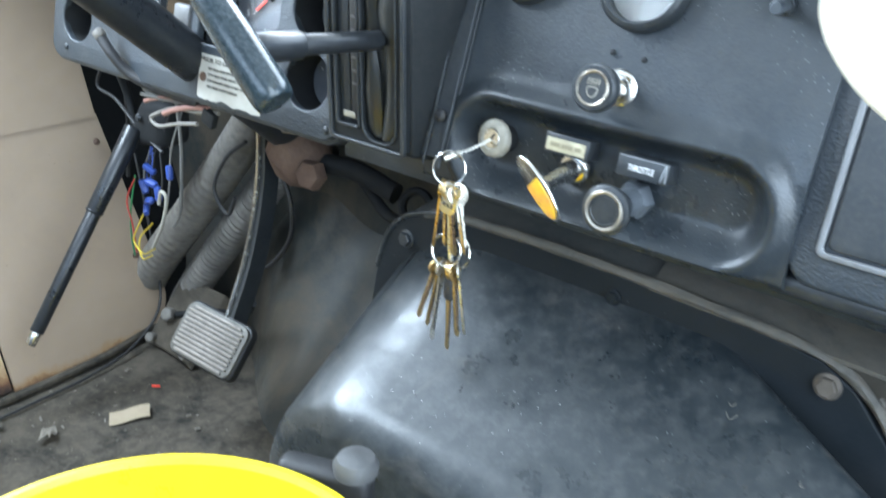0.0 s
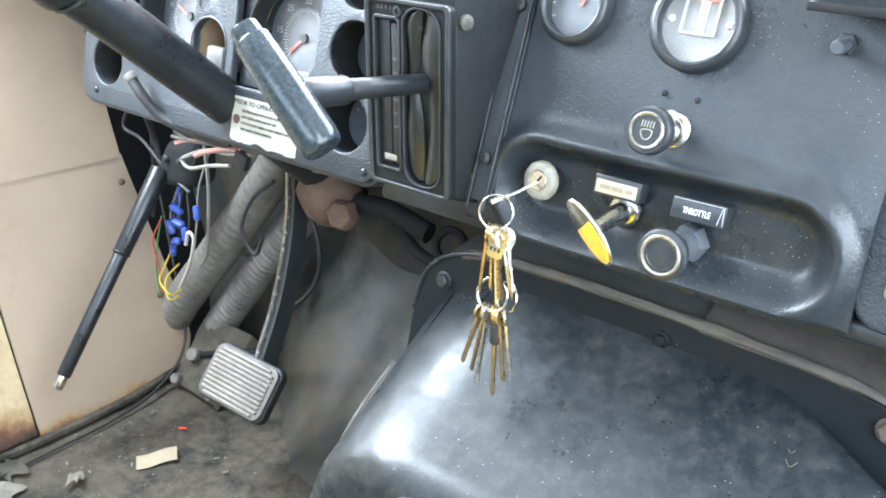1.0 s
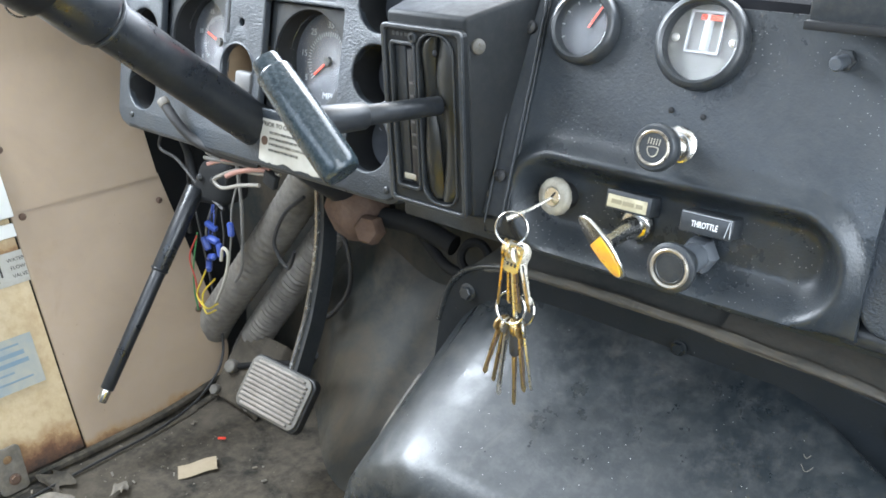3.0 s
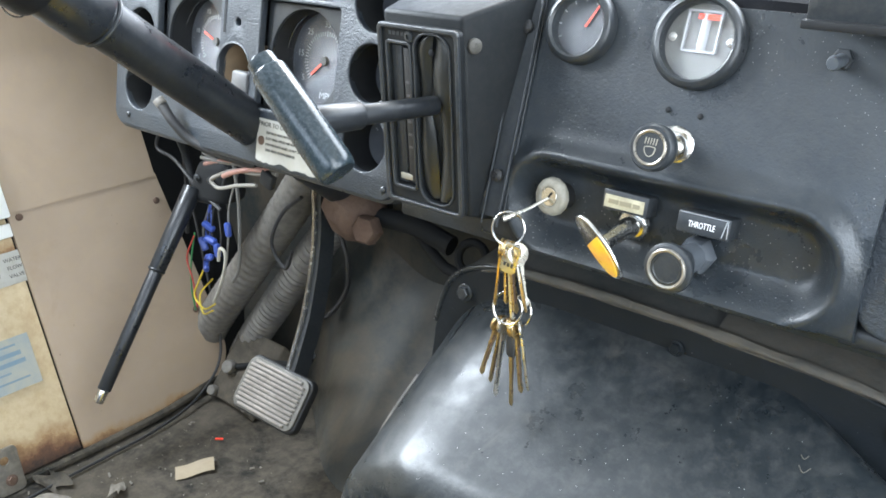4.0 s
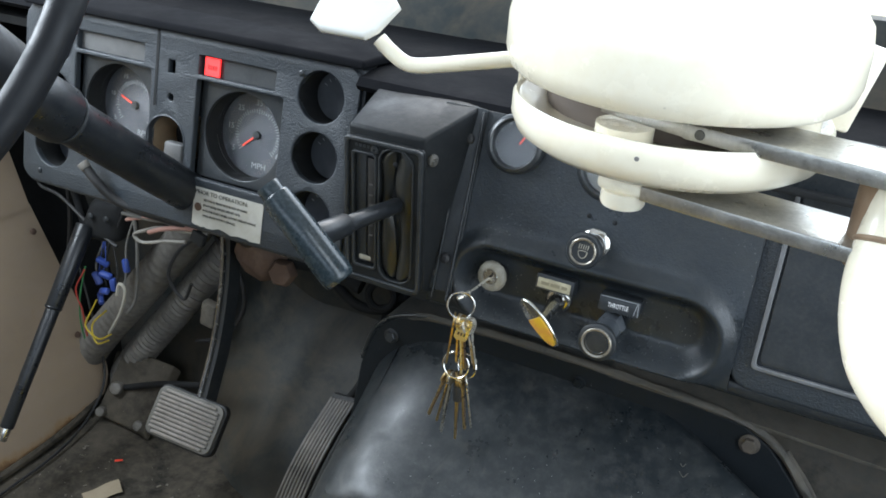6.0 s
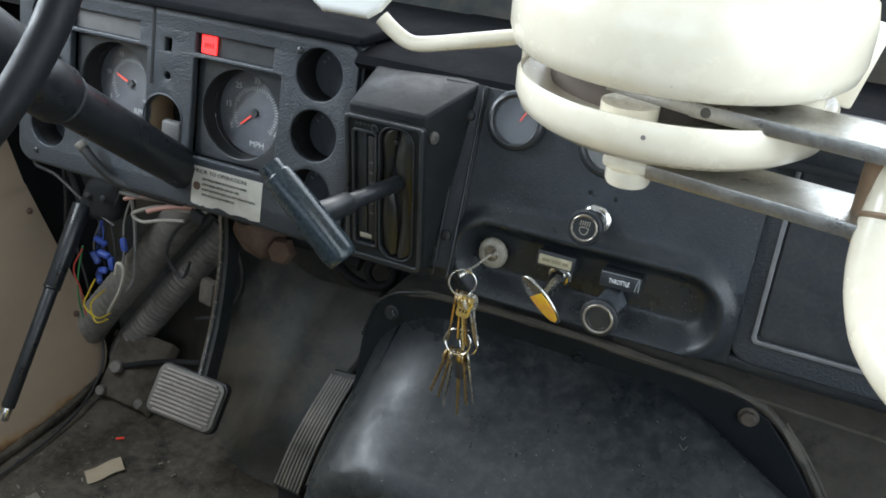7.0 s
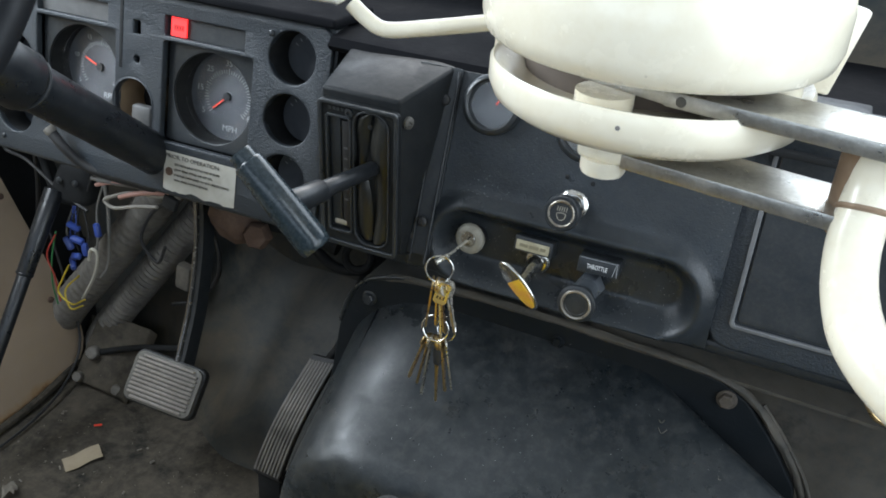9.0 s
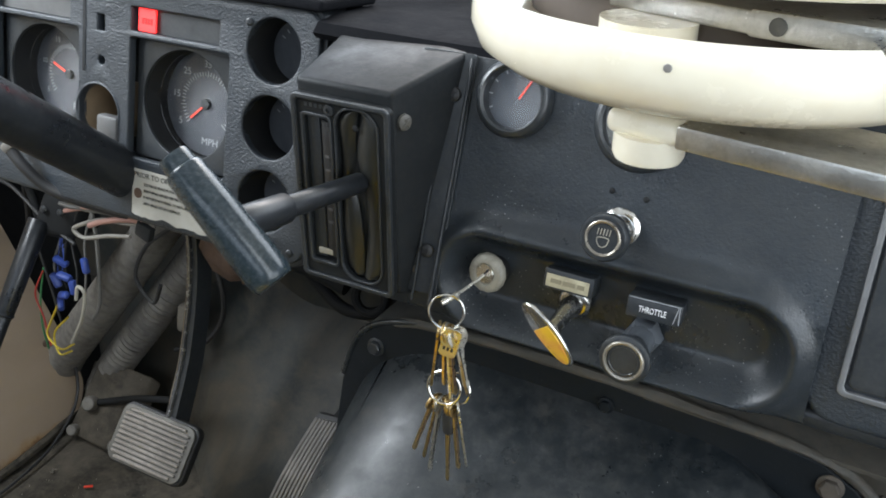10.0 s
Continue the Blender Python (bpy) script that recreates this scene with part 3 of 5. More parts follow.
part("tab", plate([rrect(-0.022, 0.022, 0.0, 0.075, 0.008), circle(0, 0.055, 0.007, 16)], 0.004, axes((-0.832, -0.165, 0.002), (1, 0, 0.2), (0, 1, 0)), 0.0008), DUSTY, tab)
part("bolt", hexhead((-0.826, -0.165, 0.028), (1, 0, 0.2), 0.007, 0.006, 0.009), RUST, tab)

# loose grommet ring high on the panel
hoop = thing("wire_hoop", (-1.03, 0.07, 0.68), "thin bent metal wire hoop hanging on the panel", "wire hoop")
part("hoop", ring(wall_frame(0.065, 0.70, 0.02), 0.022, 0.0018, 32, 6), CHROME, hoop)

# ---- dashboard ----
dash = thing("dashboard", (0.1, 0.1, 0.58), "black painted metal dashboard, dusty and speckled", "dashboard", kind="structure")


def dash_y(x, z):
    """Raked face with a long rounded recess along its foot."""
    y = 0.0205 + 0.30 * (z - 0.662)
    if z < 0.662:
        y = 0.0205 + 0.08 * (z - 0.662)
    hw, hh, r = 0.137, 0.0365, 0.034
    dx, dz = max(abs(x - 0.116) - (hw - r), 0.0), max(abs(z - 0.6290) - (hh - r), 0.0)
    d = math.hypot(dx, dz) - r
    inside = step(0.008, -0.018, d)
    ridge = math.exp(-((d - 0.006) / 0.010) ** 2)
    y += 0.017 * inside - 0.0095 * ridge
    y += 0.030 * step(0.586, 0.570, z)
    return y + lumpy(x, 0, z, 10, 0.0012)


part("face", sheet(lambda u, v: (u, dash_y(u, v), v), span(-0.060, 0.274, 156), span(0.574, 0.80, 110), None, 0.006, (0, 1, 0)), DASH, dash)


def pad_y(v):
    """Outline of the rolled top: from the face up and away to the windscreen."""
    return [(0.062, 0.798), (0.070, 0.806), (0.10, 0.809), (0.20, 0.806), (0.30, 0.802), (0.41, 0.797)][v]


part("top_pad", sheet(lambda u, v: (u, pad_y(v)[0], pad_y(v)[1] + lumpy(u, v, 0, 5, 0.002)), span(-0.19, 1.24, 60), range(6), None, 0.01, (0, 0.5, -0.6)), TOPPAD, dash)
part("left_top_pad", sheet(lambda u, v: (u, (0.10, 0.108, 0.15, 0.3, 0.41)[v], (0.80, 0.806, 0.806, 0.80, 0.795)[v]), span(-1.22, -0.19, 30), range(5), None, 0.01, (0, 0.5, -0.6)), TOPPAD, dash)
part("underside", block(-1.2, 1.2, 0.125, 0.385, 0.762, 0.774), DARK, dash)
part("windscreen_sill", sheet(lambda u, v: (u, (0.405, 0.42, 0.50, 0.62, 0.705)[v], (0.785, 0.80, 0.825, 0.86, 0.90)[v]), span(-1.24, 1.26, 30), range(5), None, 0.01, (0, 0.5, -0.6)), SILL, dash, "cream painted windscreen sill")
part("lower_rail", block(-0.20, 0.62, 0.055, 0.075, 0.556, 0.60, 0.004), DASH, dash)
part("side_return", hexa([(-0.075, 0.055, 0.57), (-0.03, 0.045, 0.57), (-0.03, 0.10, 0.57), (-0.075, 0.11, 0.57), (-0.075, 0.095, 0.796), (-0.03, 0.075, 0.796), (-0.03, 0.12, 0.796), (-0.075, 0.12, 0.796)], 0.003), DARK, dash)

# passenger-side panel with its pale inset line
glove = thing("glovebox_panel", (0.42, 0.05, 0.60), "grained black dashboard panel with a worn silver inset line", "dashboard panel")
GM = axes((0.007, 0.031, 0.60), (0, -1, 0.22))
part("surround", plate([rrect(0.263, 0.72, -0.012, 0.235, 0.024)], 0.014, GM, 0.004), GRAIN, glove)
part("door", plate([rrect(0.2895, 0.70, 0.0185, 0.215, 0.006)], 0.004, GM @ pose(0, 0, 0.0135), 0.0015), PLASTIC, glove)
b = plate([rrect(0.283, 0.71, 0.012, 0.224, 0.006), rrect(0.2872, 0.706, 0.0162, 0.220, 0.004)[::-1]], 0.005, GM @ pose(0, 0, 0.0135), 0.0008)
part("inset_line", b, material("worn_silver_trim", (0.20, 0.205, 0.21), 0.4, metal=0.4, alt=(0.1, 0.1, 0.1), scale=40), glove, "worn silver inset line")
part("lower_edge", tube([(0.262, 0.034, 0.583), (0.45, 0.034, 0.583), (0.72, 0.034, 0.583)], 0.010, 10), PLASTIC, glove)

# gauges on the dashboard
DN = Vector((0, -1, 0.30)).normalized()


def face_frame(x, z, off=0.0):
    """A frame on the dashboard's face: x to the right, y up the face, z out of it."""
    return axes(Vector((x, 0.0205 + 0.30 * (z - 0.662), z)) + DN * off, DN)


def round_meter(x, z, r, name, label, lit):
    ob = thing(name, (x, 0.05, z - r), label, "gauge", "round dashboard gauges")
    m = face_frame(x, z)
    part("bezel", lathe([(r, -0.004), (r, 0.010), (r - 0.002, 0.013), (r - 0.005, 0.014), (r - 0.007, 0.012), (r - 0.007, 0.004), (r - 0.008, -0.004)], m, 56, cap=False), PLASTIC, ob)
    part("dial", lathe([(r - 0.006, 0.0), (r - 0.006, 0.0015)], m, 48), METERFACE if lit else DIAL, ob)
    g = part("glass", lathe([(r - 0.0065, 0.0075), (r - 0.0065, 0.0085)], m, 48), LENS, ob)
    g.visible_shadow = False
    return ob, m


meter, mm = round_meter(0.119, 0.773, 0.0365, "ammeter", "round meter with pale plate and a clear window", True)
part("window_frame", plate([rrect(-0.014, 0.014, -0.008, 0.024, 0.001), rrect(-0.0125, 0.0125, -0.0065, 0.0225, 0.001)[::-1]], 0.003, mm @ pose(0, 0, 0.0014)), GREYPRINT, meter)
part("drum", rod(mm @ Vector((0.001, -0.006, 0.0005)), mm @ Vector((0.001, 0.022, 0.0005)), 0.004), GREYPRINT, meter)
part("red_mark", box(0.018, 0.004, 0.0006, mm @ pose(0.004, 0.019, 0.004)), NEEDLE, meter)
for sx in (-1, 1):
    part("screw", crosshead(mm @ Vector((0.0235 * sx, 0.002, 0.0014)), DN, 0.0034), STEEL, meter, "small cross-head screw")
volt, mm = round_meter(0.014, 0.774, 0.0312, "voltmeter", "round black gauge with a red needle and glass lens", False)
b = None
for k in range(9):
    a = radians(205 - 28 * k)
    b = box(0.004, 0.0011, 0.0004, mm @ pose(0.023 * math.cos(a), 0.023 * math.sin(a), 0.0017, 0, 0, math.degrees(a)), bm=b)
part("scale_marks", b, GREYPRINT, volt)
part("needle", box(0.0016, 0.022, 0.0006, mm @ pose(0.008, 0.010, 0.003, 0, 0, -28)), NEEDLE, volt)

tog = thing("toggle_switch", (0.223, 0.05, 0.77), "dark metal toggle switch with a hexagon nut", "switch")
tm = face_frame(0.224, 0.773)
part("nut", lathe([(0.008, 0), (0.008, 0.003), (0.007, 0.004)], tm, 6), PLASTIC, tog)
part("lever", lathe([(0.005, 0.004), (0.0035, 0.010), (0.0055, 0.018), (0.004, 0.022)], tm @ pose(0, 0, 0, 16, 0, 0), 16), SLATE, tog, "worn metal lever")
cowl = thing("radio_bracket", (0.25, 0.04, 0.80), "black metal bracket under the dashboard top", "bracket")
part("body", block(0.205, 0.36, 0.02, 0.09, 0.800, 0.835, 0.003), PLASTIC, cowl)
part("lip", block(0.205, 0.36, 0.012, 0.03, 0.797, 0.803, 0.001), DARK, cowl)
for x, z in ((0.105, 0.7215), (0.132, 0.7205)):
    hole = thing("drilled_hole", (x, 0.04, z), "small dark drilled hole in the dashboard", "hole", "drilled holes")
    part("rim", lathe([(0.0024, 0.0002), (0.0018, 0.0008), (0.0014, 0.0010)], face_frame(x, z, 0.0005), 16), DARK, hole)

# headlamp pull knob
lk = thing("headlamp_switch", (0.115, 0.03, 0.70), "black pull knob with a headlamp symbol and metal ring", "knob")
KN = Vector((0, -1, 0.2)).normalized()
km = axes(Vector((0.1165, -0.010, 0.7035)), KN) @ Matrix.Diagonal((0.88, 0.88, 1, 1))
part("stem", rod(km @ Vector((0, 0, -0.05)), km @ Vector((0, 0, -0.012)), 0.009), CHROME, lk, "polished metal stem")
part("nut", lathe([(0.0165, 0), (0.0165, 0.004), (0.014, 0.007), (0.011, 0.008)], axes(km @ Vector((0, 0, -0.046)), KN), 24), CHROME, lk, "bright metal collar nut")
part("body", lathe([(0.011, -0.026), (0.0135, -0.02), (0.0195, -0.012), (0.0208, -0.006), (0.0205, -0.002), (0.0185, 0.0), (0.016, 0.0)], km, 40), PLASTIC, lk)
part("trim_ring", lathe([(0.0156, -0.001), (0.0154, 0.0012), (0.0145, 0.0018), (0.0131, 0.0012), (0.0126, -0.0006)], km, 48, cap=False), TRIM, lk, "worn metal ring")
part("disc", lathe([(0.0128, 0.0), (0.0128, 0.0004)], km, 40), PLASTIC, lk)
km = km @ Matrix.Diagonal((0.78, 0.78, 1, 1))
b = tube([km @ Vector(p) for p in ((-0.0062, 0.0002, 0.0006), (-0.006, -0.004, 0.0006), (-0.003, -0.0085, 0.0006), (0.001, -0.0095, 0.0006), (0.0048, -0.007, 0.0006), (0.0062, -0.003, 0.0006), (0.0062, 0.0004, 0.0006), (0.0, 0.0012, 0.0006), (-0.0062, 0.0002, 0.0006))], 0.00045, 6, 5)
for k in range(5):
    tube([km @ Vector((-0.0066 + 0.0033 * k, 0.0035, 0.0006)), km @ Vector((-0.0058 + 0.0033 * k, 0.0105, 0.0006))], 0.00042, 6, 2, bm=b)
part("symbol", b, BONE, lk, "white headlamp symbol")

# throttle knob
tk = thing("throttle_control", (0.146, 0.03, 0.61), "black pull knob with a pale ring on a threaded collar", "knob")
km = axes(Vector((0.149, -0.029, 0.6205)), (0.0, -1, 0.10)) @ Matrix.Diagonal((0.88, 0.88, 1, 1))
part("collar", lathe([(0.0150, 0), (0.0150, 0.010), (0.0125, 0.014)], axes(km @ Vector((0, 0, -0.056)), (0.0, -1, 0.10)), 6), SLATE, tk, "slate grey hexagon collar")
part("stem", rod(km @ Vector((0, 0, -0.055)), km @ Vector((0, 0, -0.01)), 0.0115), SLATE, tk)
part("body", lathe([(0.0125, -0.026), (0.015, -0.016), (0.0205, -0.008), (0.0222, -0.004), (0.0218, -0.001), (0.019, 0.0005), (0.0, 0.0005)], km, 40), PLASTIC, tk)
part("trim_ring", lathe([(0.0178, -0.0005), (0.0176, 0.0018), (0.0165, 0.0024), (0.0148, 0.0018), (0.0145, -0.0005)], km, 48, cap=False), TRIM, tk, "tarnished metal ring")
part("disc", lathe([(0.0146, 0.0), (0.0145, 0.001), (0.0125, 0.0012), (0.012, 0.0006)], km, 40), PLASTIC, tk)

# choke pull with its tilted oval blade
ck = thing("pull_handle", (0.076, 0.03, 0.61), "chrome T-shaped pull handle with a yellow face", "pull handle")
bn = Vector((-0.35, -0.87, -0.35)).normalized()
bc = Vector((0.0865, -0.019, 0.6195))
bmx = axes(bc, bn, (1, 0, -1))
bs = Vector((0.0885, 0.032, 0.624))
part("nut", lathe([(0.0140, 0), (0.0140, 0.004), (0.0125, 0.006), (0.010, 0.007)], axes(bs, bc - bs), 22), CHROME, ck)
part("stem", lathe([(0.0085, 0.0), (0.009, 0.014), (0.0072, 0.02), (0.0062, 0.040), (0.008, 0.050)], axes(bs, bc - bs), 22), CHROME, ck)
oval = [(0.0305 * math.cos(a), 0.0150 * math.sin(a)) for a in [2 * math.pi * k / 44 for k in range(44)]]
part("blade", plate([oval], 0.004, bmx, 0.0016), CHROME, ck)
part("painted_face", plate([[(x * 0.88 + 0.001, y * 0.82) for x, y in oval if x > -0.009]], 0.001, bmx @ pose(0, 0, 0.0037), 0.0002), AMBER, ck, "yellow and orange patch on the blade")

# labels over the knobs
cl = thing("choke_label", (0.079, 0.02, 0.64), "small yellowed name plate in a black holder", "label")
cm = axes((0.0845, 0.0235, 0.6435), (0, -1, 0.22))
part("holder", box(0.0415, 0.0165, 0.022, cm @ pose(0, 0, -0.006), 0.0012), PLASTIC, cl)
part("insert", box(0.036, 0.0105, 0.002, cm @ pose(-0.0005, -0.001, 0.0046), 0.0003), CREAMLABEL, cl)
b = None
for x0, w in ((-0.010, 0.009), (0.001, 0.010), (0.011, 0.006)):
    b = box(w, 0.0035, 0.0004, cm @ pose(x0, -0.001, 0.0058), bm=b)
part("worn_bars", b, material("worn_print", (0.22, 0.19, 0.12), 0.7), cl)
tl = thing("throttle_label", (0.15, 0.02, 0.64), "black name plate with white throttle lettering", "label")
cm = axes((0.1560, 0.0175, 0.6440), (0.08, -1, 0.22))
part("holder", box(0.0415, 0.0165, 0.028, cm @ pose(0, 0, -0.006), 0.0012), PLASTIC, tl)
part("lettering", words("THROTTLE", 0.0068, cm @ pose(-0.001, -0.001, 0.0083), squeeze=0.62), PRINT, tl)
b = box(0.0006, 0.013, 0.0004, cm @ pose(0.0165, 0, 0.0083, 0, 0, -10))
box(0.0006, 0.013, 0.0004, cm @ pose(0.0190, 0, 0.0083, 0, 0, 4), bm=b)
box(0.039, 0.0005, 0.0004, cm @ pose(0, 0.0072, 0.0083), bm=b)
part("edge_lines", b, GREYPRINT, tl)

# ---- ignition and keys ----
ig = thing("ignition_lock", (0.011, 0.03, 0.62), "round cream ignition lock with a key in it", "ignition lock")
IN = Vector((-0.12, -1, 0.16)).normalized()
im = axes((0.0135, 0.0165, 0.6345), IN)
part("collar", lathe([(0.0125, -0.0060), (0.0164, -0.0056), (0.0171, -0.0045), (0.0170, -0.002), (0.0160, 0.0008), (0.0140, 0.0022), (0.0098, 0.0027), (0.0088, 0.001)], im, 14), BONE, ig)
part("neck", lathe([(0.0120, -0.030), (0.0120, -0.0055)], im, 28), DARK, ig)
part("barrel", lathe([(0.0088, -0.002), (0.0088, 0.0012), (0.008, 0.002)], im, 32), CHROME, ig, "worn metal key barrel")
part("keyway", box(0.0016, 0.011, 0.0006, im @ pose(0, 0, 0.0021, 0, 0, -35)), DARK, ig)

KEYX, KEYY = 0.002, -0.020


def key_outline(L, w, head):
    """A cut key that hangs by its bow, bitting along one side."""
    pts = []
    for k in range(15):
        a = radians(-60 + 300 * k / 14)
        pts.append((head * math.cos(a) * 0.95, head * math.sin(a)))
    pts = [(x, y) for x, y in pts]
    blade = [(-w / 2, -head * 0.9), (-w / 2, -L + 0.004), (0, -L), (w / 2, -L + 0.004)]
    n = 6
    rr = random.Random(int(L * 1e5))
    for k in range(n):
        y = -L + 0.005 + (L - head * 1.9) * k / n * 0.82
        blade += [(w / 2 - (0.0006 + 0.0016 * rr.random()), y), (w / 2 - (0.0006 + 0.0014 * rr.random()), y + 0.0026)]
    blade += [(w / 2, -head * 1.15)]
    return [p for p in pts if p[1] > -head * 0.9] + blade


def hang_key(name, top, L, head, w, spin, swing, lean, mat, label, grp="keys on the ring"):
    """spin: turn about the vertical; swing and lean: degrees off the plumb line."""
    ob = thing(name, top, label, "key", grp)
    m = Matrix.Translation(top) @ pose(0, 0, 0, 0, -lean, 0) @ pose(0, 0, 0, 0, 0, spin) @ pose(0, 0, 0, 90 + swing, 0, 0) @ pose(0, -head * 0.62, -0.001)
    part("blank", plate([key_outline(L - head, w, head), circle(0, head * 0.55, 0.0028, 14)[::-1]], 0.0021, m, 0.0003), mat, ob)
    part("groove", box(0.0016, (L - head) * 0.62, 0.0024, m @ pose(-w * 0.14, -(L - head) * 0.52, 0.00105)), DARK if mat is NICKEL else RUST, ob)
    return ob


main = thing("ignition_key", (0.004, -0.005, 0.62), "worn steel ignition key in its lock", "key")
part("blade", tube([(0.0125, 0.0145, 0.6335), (0.006, -0.003, 0.6275), (0.001, -0.017, 0.6245)], 0.0014, 8, 3), NICKEL, main)
part("bow", tube([(0.003, -0.013, 0.6255), (-0.001, -0.023, 0.6235), (-0.004, -0.0275, 0.622)], 0.0026, 10, 4), NICKEL, main)
r1 = thing("key_ring", (KEYX - 0.002, KEYY - 0.008, 0.588), "split steel ring that hangs from the ignition key", "key ring", "key rings")
R1M = axes((KEYX - 0.004, KEYY - 0.002, 0.612), (0.25, -0.9, 0.25), (1, 0.3, 0))
part("wire", ring(R1M, 0.0145, 0.0011, 40, 8), CHROME, r1)
part("second_turn", ring(R1M @ pose(0.0008, 0.0006, 0.0021, 2, 2, 0), 0.0143, 0.0011, 40, 8), CHROME, r1)
b1 = R1M @ Vector((0, -0.0145, 0))
r2 = thing("key_ring", (KEYX - 0.004, KEYY + 0.006, 0.515), "split steel ring loaded with brass keys", "key ring", "key rings")
R2M = axes((KEYX - 0.006, KEYY + 0.004, 0.5335), (0.1, -0.9, 0.25), (1, 0.2, 0))
part("wire", ring(R2M, 0.0150, 0.0011, 40, 8), CHROME, r2)
part("second_turn", ring(R2M @ pose(0.001, 0.0004, 0.0022, 3, -2, 0), 0.0147, 0.0011, 40, 8), CHROME, r2)
r3 = thing("key_ring", (KEYX + 0.004, KEYY + 0.008, 0.515), "smaller split steel ring behind the loaded one", "key ring", "key rings")
part("wire", ring(axes((KEYX + 0.004, KEYY + 0.012, 0.5315), (-0.3, -0.8, 0.2), (1, 0.2, 0)), 0.0135, 0.001, 36, 8), CHROME, r3)
for name, dx, L, head, w, spin, swing, lean, mat, lab in (
        ("key", -0.006, 0.058, 0.0095, 0.0072, 112, 3, -2, BRASS, "brass key hanging from the upper ring"),
        ("key", -0.001, 0.054, 0.0100, 0.0075, 98, 3, 5, BRASS, "worn brass key hanging from the upper ring"),
        ("key", 0.003, 0.060, 0.0100, 0.0078, 84, 2, 10, BRASS, "brass key hanging from the upper ring"),
        ("key", 0.007, 0.057, 0.0095, 0.0070, 125, 2, 17, BRASS, "tarnished brass key hanging from the upper ring"),
        ("key", 0.001, 0.066, 0.0100, 0.0075, 104, 2, 8, NICKEL, "dull nickel key hanging from the upper ring"),
        ("key", 0.010, 0.052, 0.0110, 0.0080, 60, 2, 15, NICKEL, "broad-headed nickel key on the upper ring")):
    hang_key(name, b1 + Vector((dx, 0.001 * spin / 60, 0.001)), L * 1.12, head * 0.92, w * 0.88, spin, swing, lean, mat, lab)
b2 = R2M @ Vector((0, -0.0150, 0))
for name, dx, L, head, w, spin, swing, lean, mat, lab in (
        ("key", -0.010, 0.053, 0.0095, 0.0072, 75, 2, -15, BRASS, "brass key with worn cuts on the lower ring"),
        ("key", -0.007, 0.055, 0.0095, 0.0070, 92, 1, -9, BRASS, "brass key on the lower ring"),
        ("key", -0.004, 0.064, 0.0095, 0.0072, 80, 2, -4, NICKEL, "long nickel key on the lower ring"),
        ("key", 0.000, 0.060, 0.0095, 0.0068, 112, -2, 1, BRASS, "thin brass key seen edge-on on the lower ring"),
        ("key", 0.004, 0.066, 0.0095, 0.0070, 100, 2, 3, BRASS, "long brass key on the lower ring"),
        ("key", 0.008, 0.053, 0.0095, 0.0070, 90, 2, 9, BRASS, "short brass key on the lower ring"),
        ("key", 0.011, 0.050, 0.0090, 0.0066, 120, 2, 13, NICKEL, "small steel key on the lower ring")):
    hang_key(name, b2 + Vector((dx, 0.0006 * spin / 10, 0.001)), L * 1.36, head * 0.92, w * 0.86, spin, swing, lean, mat, lab)
fob = thing("key_fob", b2 + Vector((0.005, 0.004, -0.03)), "small black plastic key fob on the lower ring", "key fob")
part("fob", lathe([(0.001, -0.034), (0.005, -0.031), (0.0058, -0.018), (0.005, -0.006), (0.0015, 0.0)], Matrix.Translation(b2 + Vector((0.0045, 0.004, 0.0))) @ Matrix.Diagonal((1, 0.6, 1, 1)), 18), RUBBER, fob)
ptag = thing("metal_tag", b1 + Vector((0.008, -0.004, -0.02)), "stamped oblong steel key tag with unreadable figures", "key tag")
m = Matrix.Translation(b1 + Vector((0.0105, -0.003, 0.003))) @ pose(0, 0, 0, 90, 14, 12)
part("tag", plate([rrect(-0.0075, 0.0075, -0.026, 0.002, 0.004), circle(0, -0.002, 0.002, 12)[::-1]], 0.0016, m, 0.0003), NICKEL, ptag)
b = None
for k in range(3):
    b = box(0.002, 0.0035, 0.0004, m @ pose(-0.0035 + 0.0034 * k, -0.018, 0.0017), bm=b)
part("stamped_bars", b, INK, ptag)

# ---- instrument cluster ----
CN = Vector((0, -1, 0.19)).normalized()
CM = axes((0.0, 0.053, 0.63), CN) @ pose(-0.19, 0, 0) @ Matrix.Diagonal((1.035, 1, 1, 1)) @ pose(0.19, 0, 0)          # x to the right, y up the cluster from z = 0.63
cluster = thing("instrument_cluster", (-0.46, 0.06, 0.575), "grained black plastic instrument cluster with deep round gauges", "instrument cluster")


def up(z):
    return (z - 0.63) * 1.018


GA = [("speedometer", -0.353, 0.700), ("tachometer", -0.551, 0.700)]
loops = [rrect(-0.705, -0.190, up(0.573), up(0.812), 0.022, 8)]
for _, x, z in GA:
    loops.append(rrect(x - 0.063, x + 0.063, up(z - 0.062), up(z + 0.0595), 0.004)[::-1])
    loops.append(rrect(x - 0.062, x + 0.050, up(0.7655), up(0.789), 0.002)[::-1])
for x in (-0.240, -0.652):
    for z in (0.770, 0.699, 0.628):
        loops.append(circle(x, up(z), 0.0305, 40)[::-1])
loops.append(circle(-0.459, up(0.676), 0.029, 36)[::-1])
loops.append(circle(-0.455, up(0.730), 0.0045, 16)[::-1])
loops.append(rrect(-0.461, -0.451, up(0.760), up(0.776), 0.001)[::-1])
part("fascia", plate(loops, 0.010, CM, 0.0018), GRAIN, cluster)
part("backing", plate([rrect(-0.70, -0.20, up(0.58), up(0.806), 0.02)], 0.006, CM @ pose(0, 0, -0.052)), DARK, cluster)
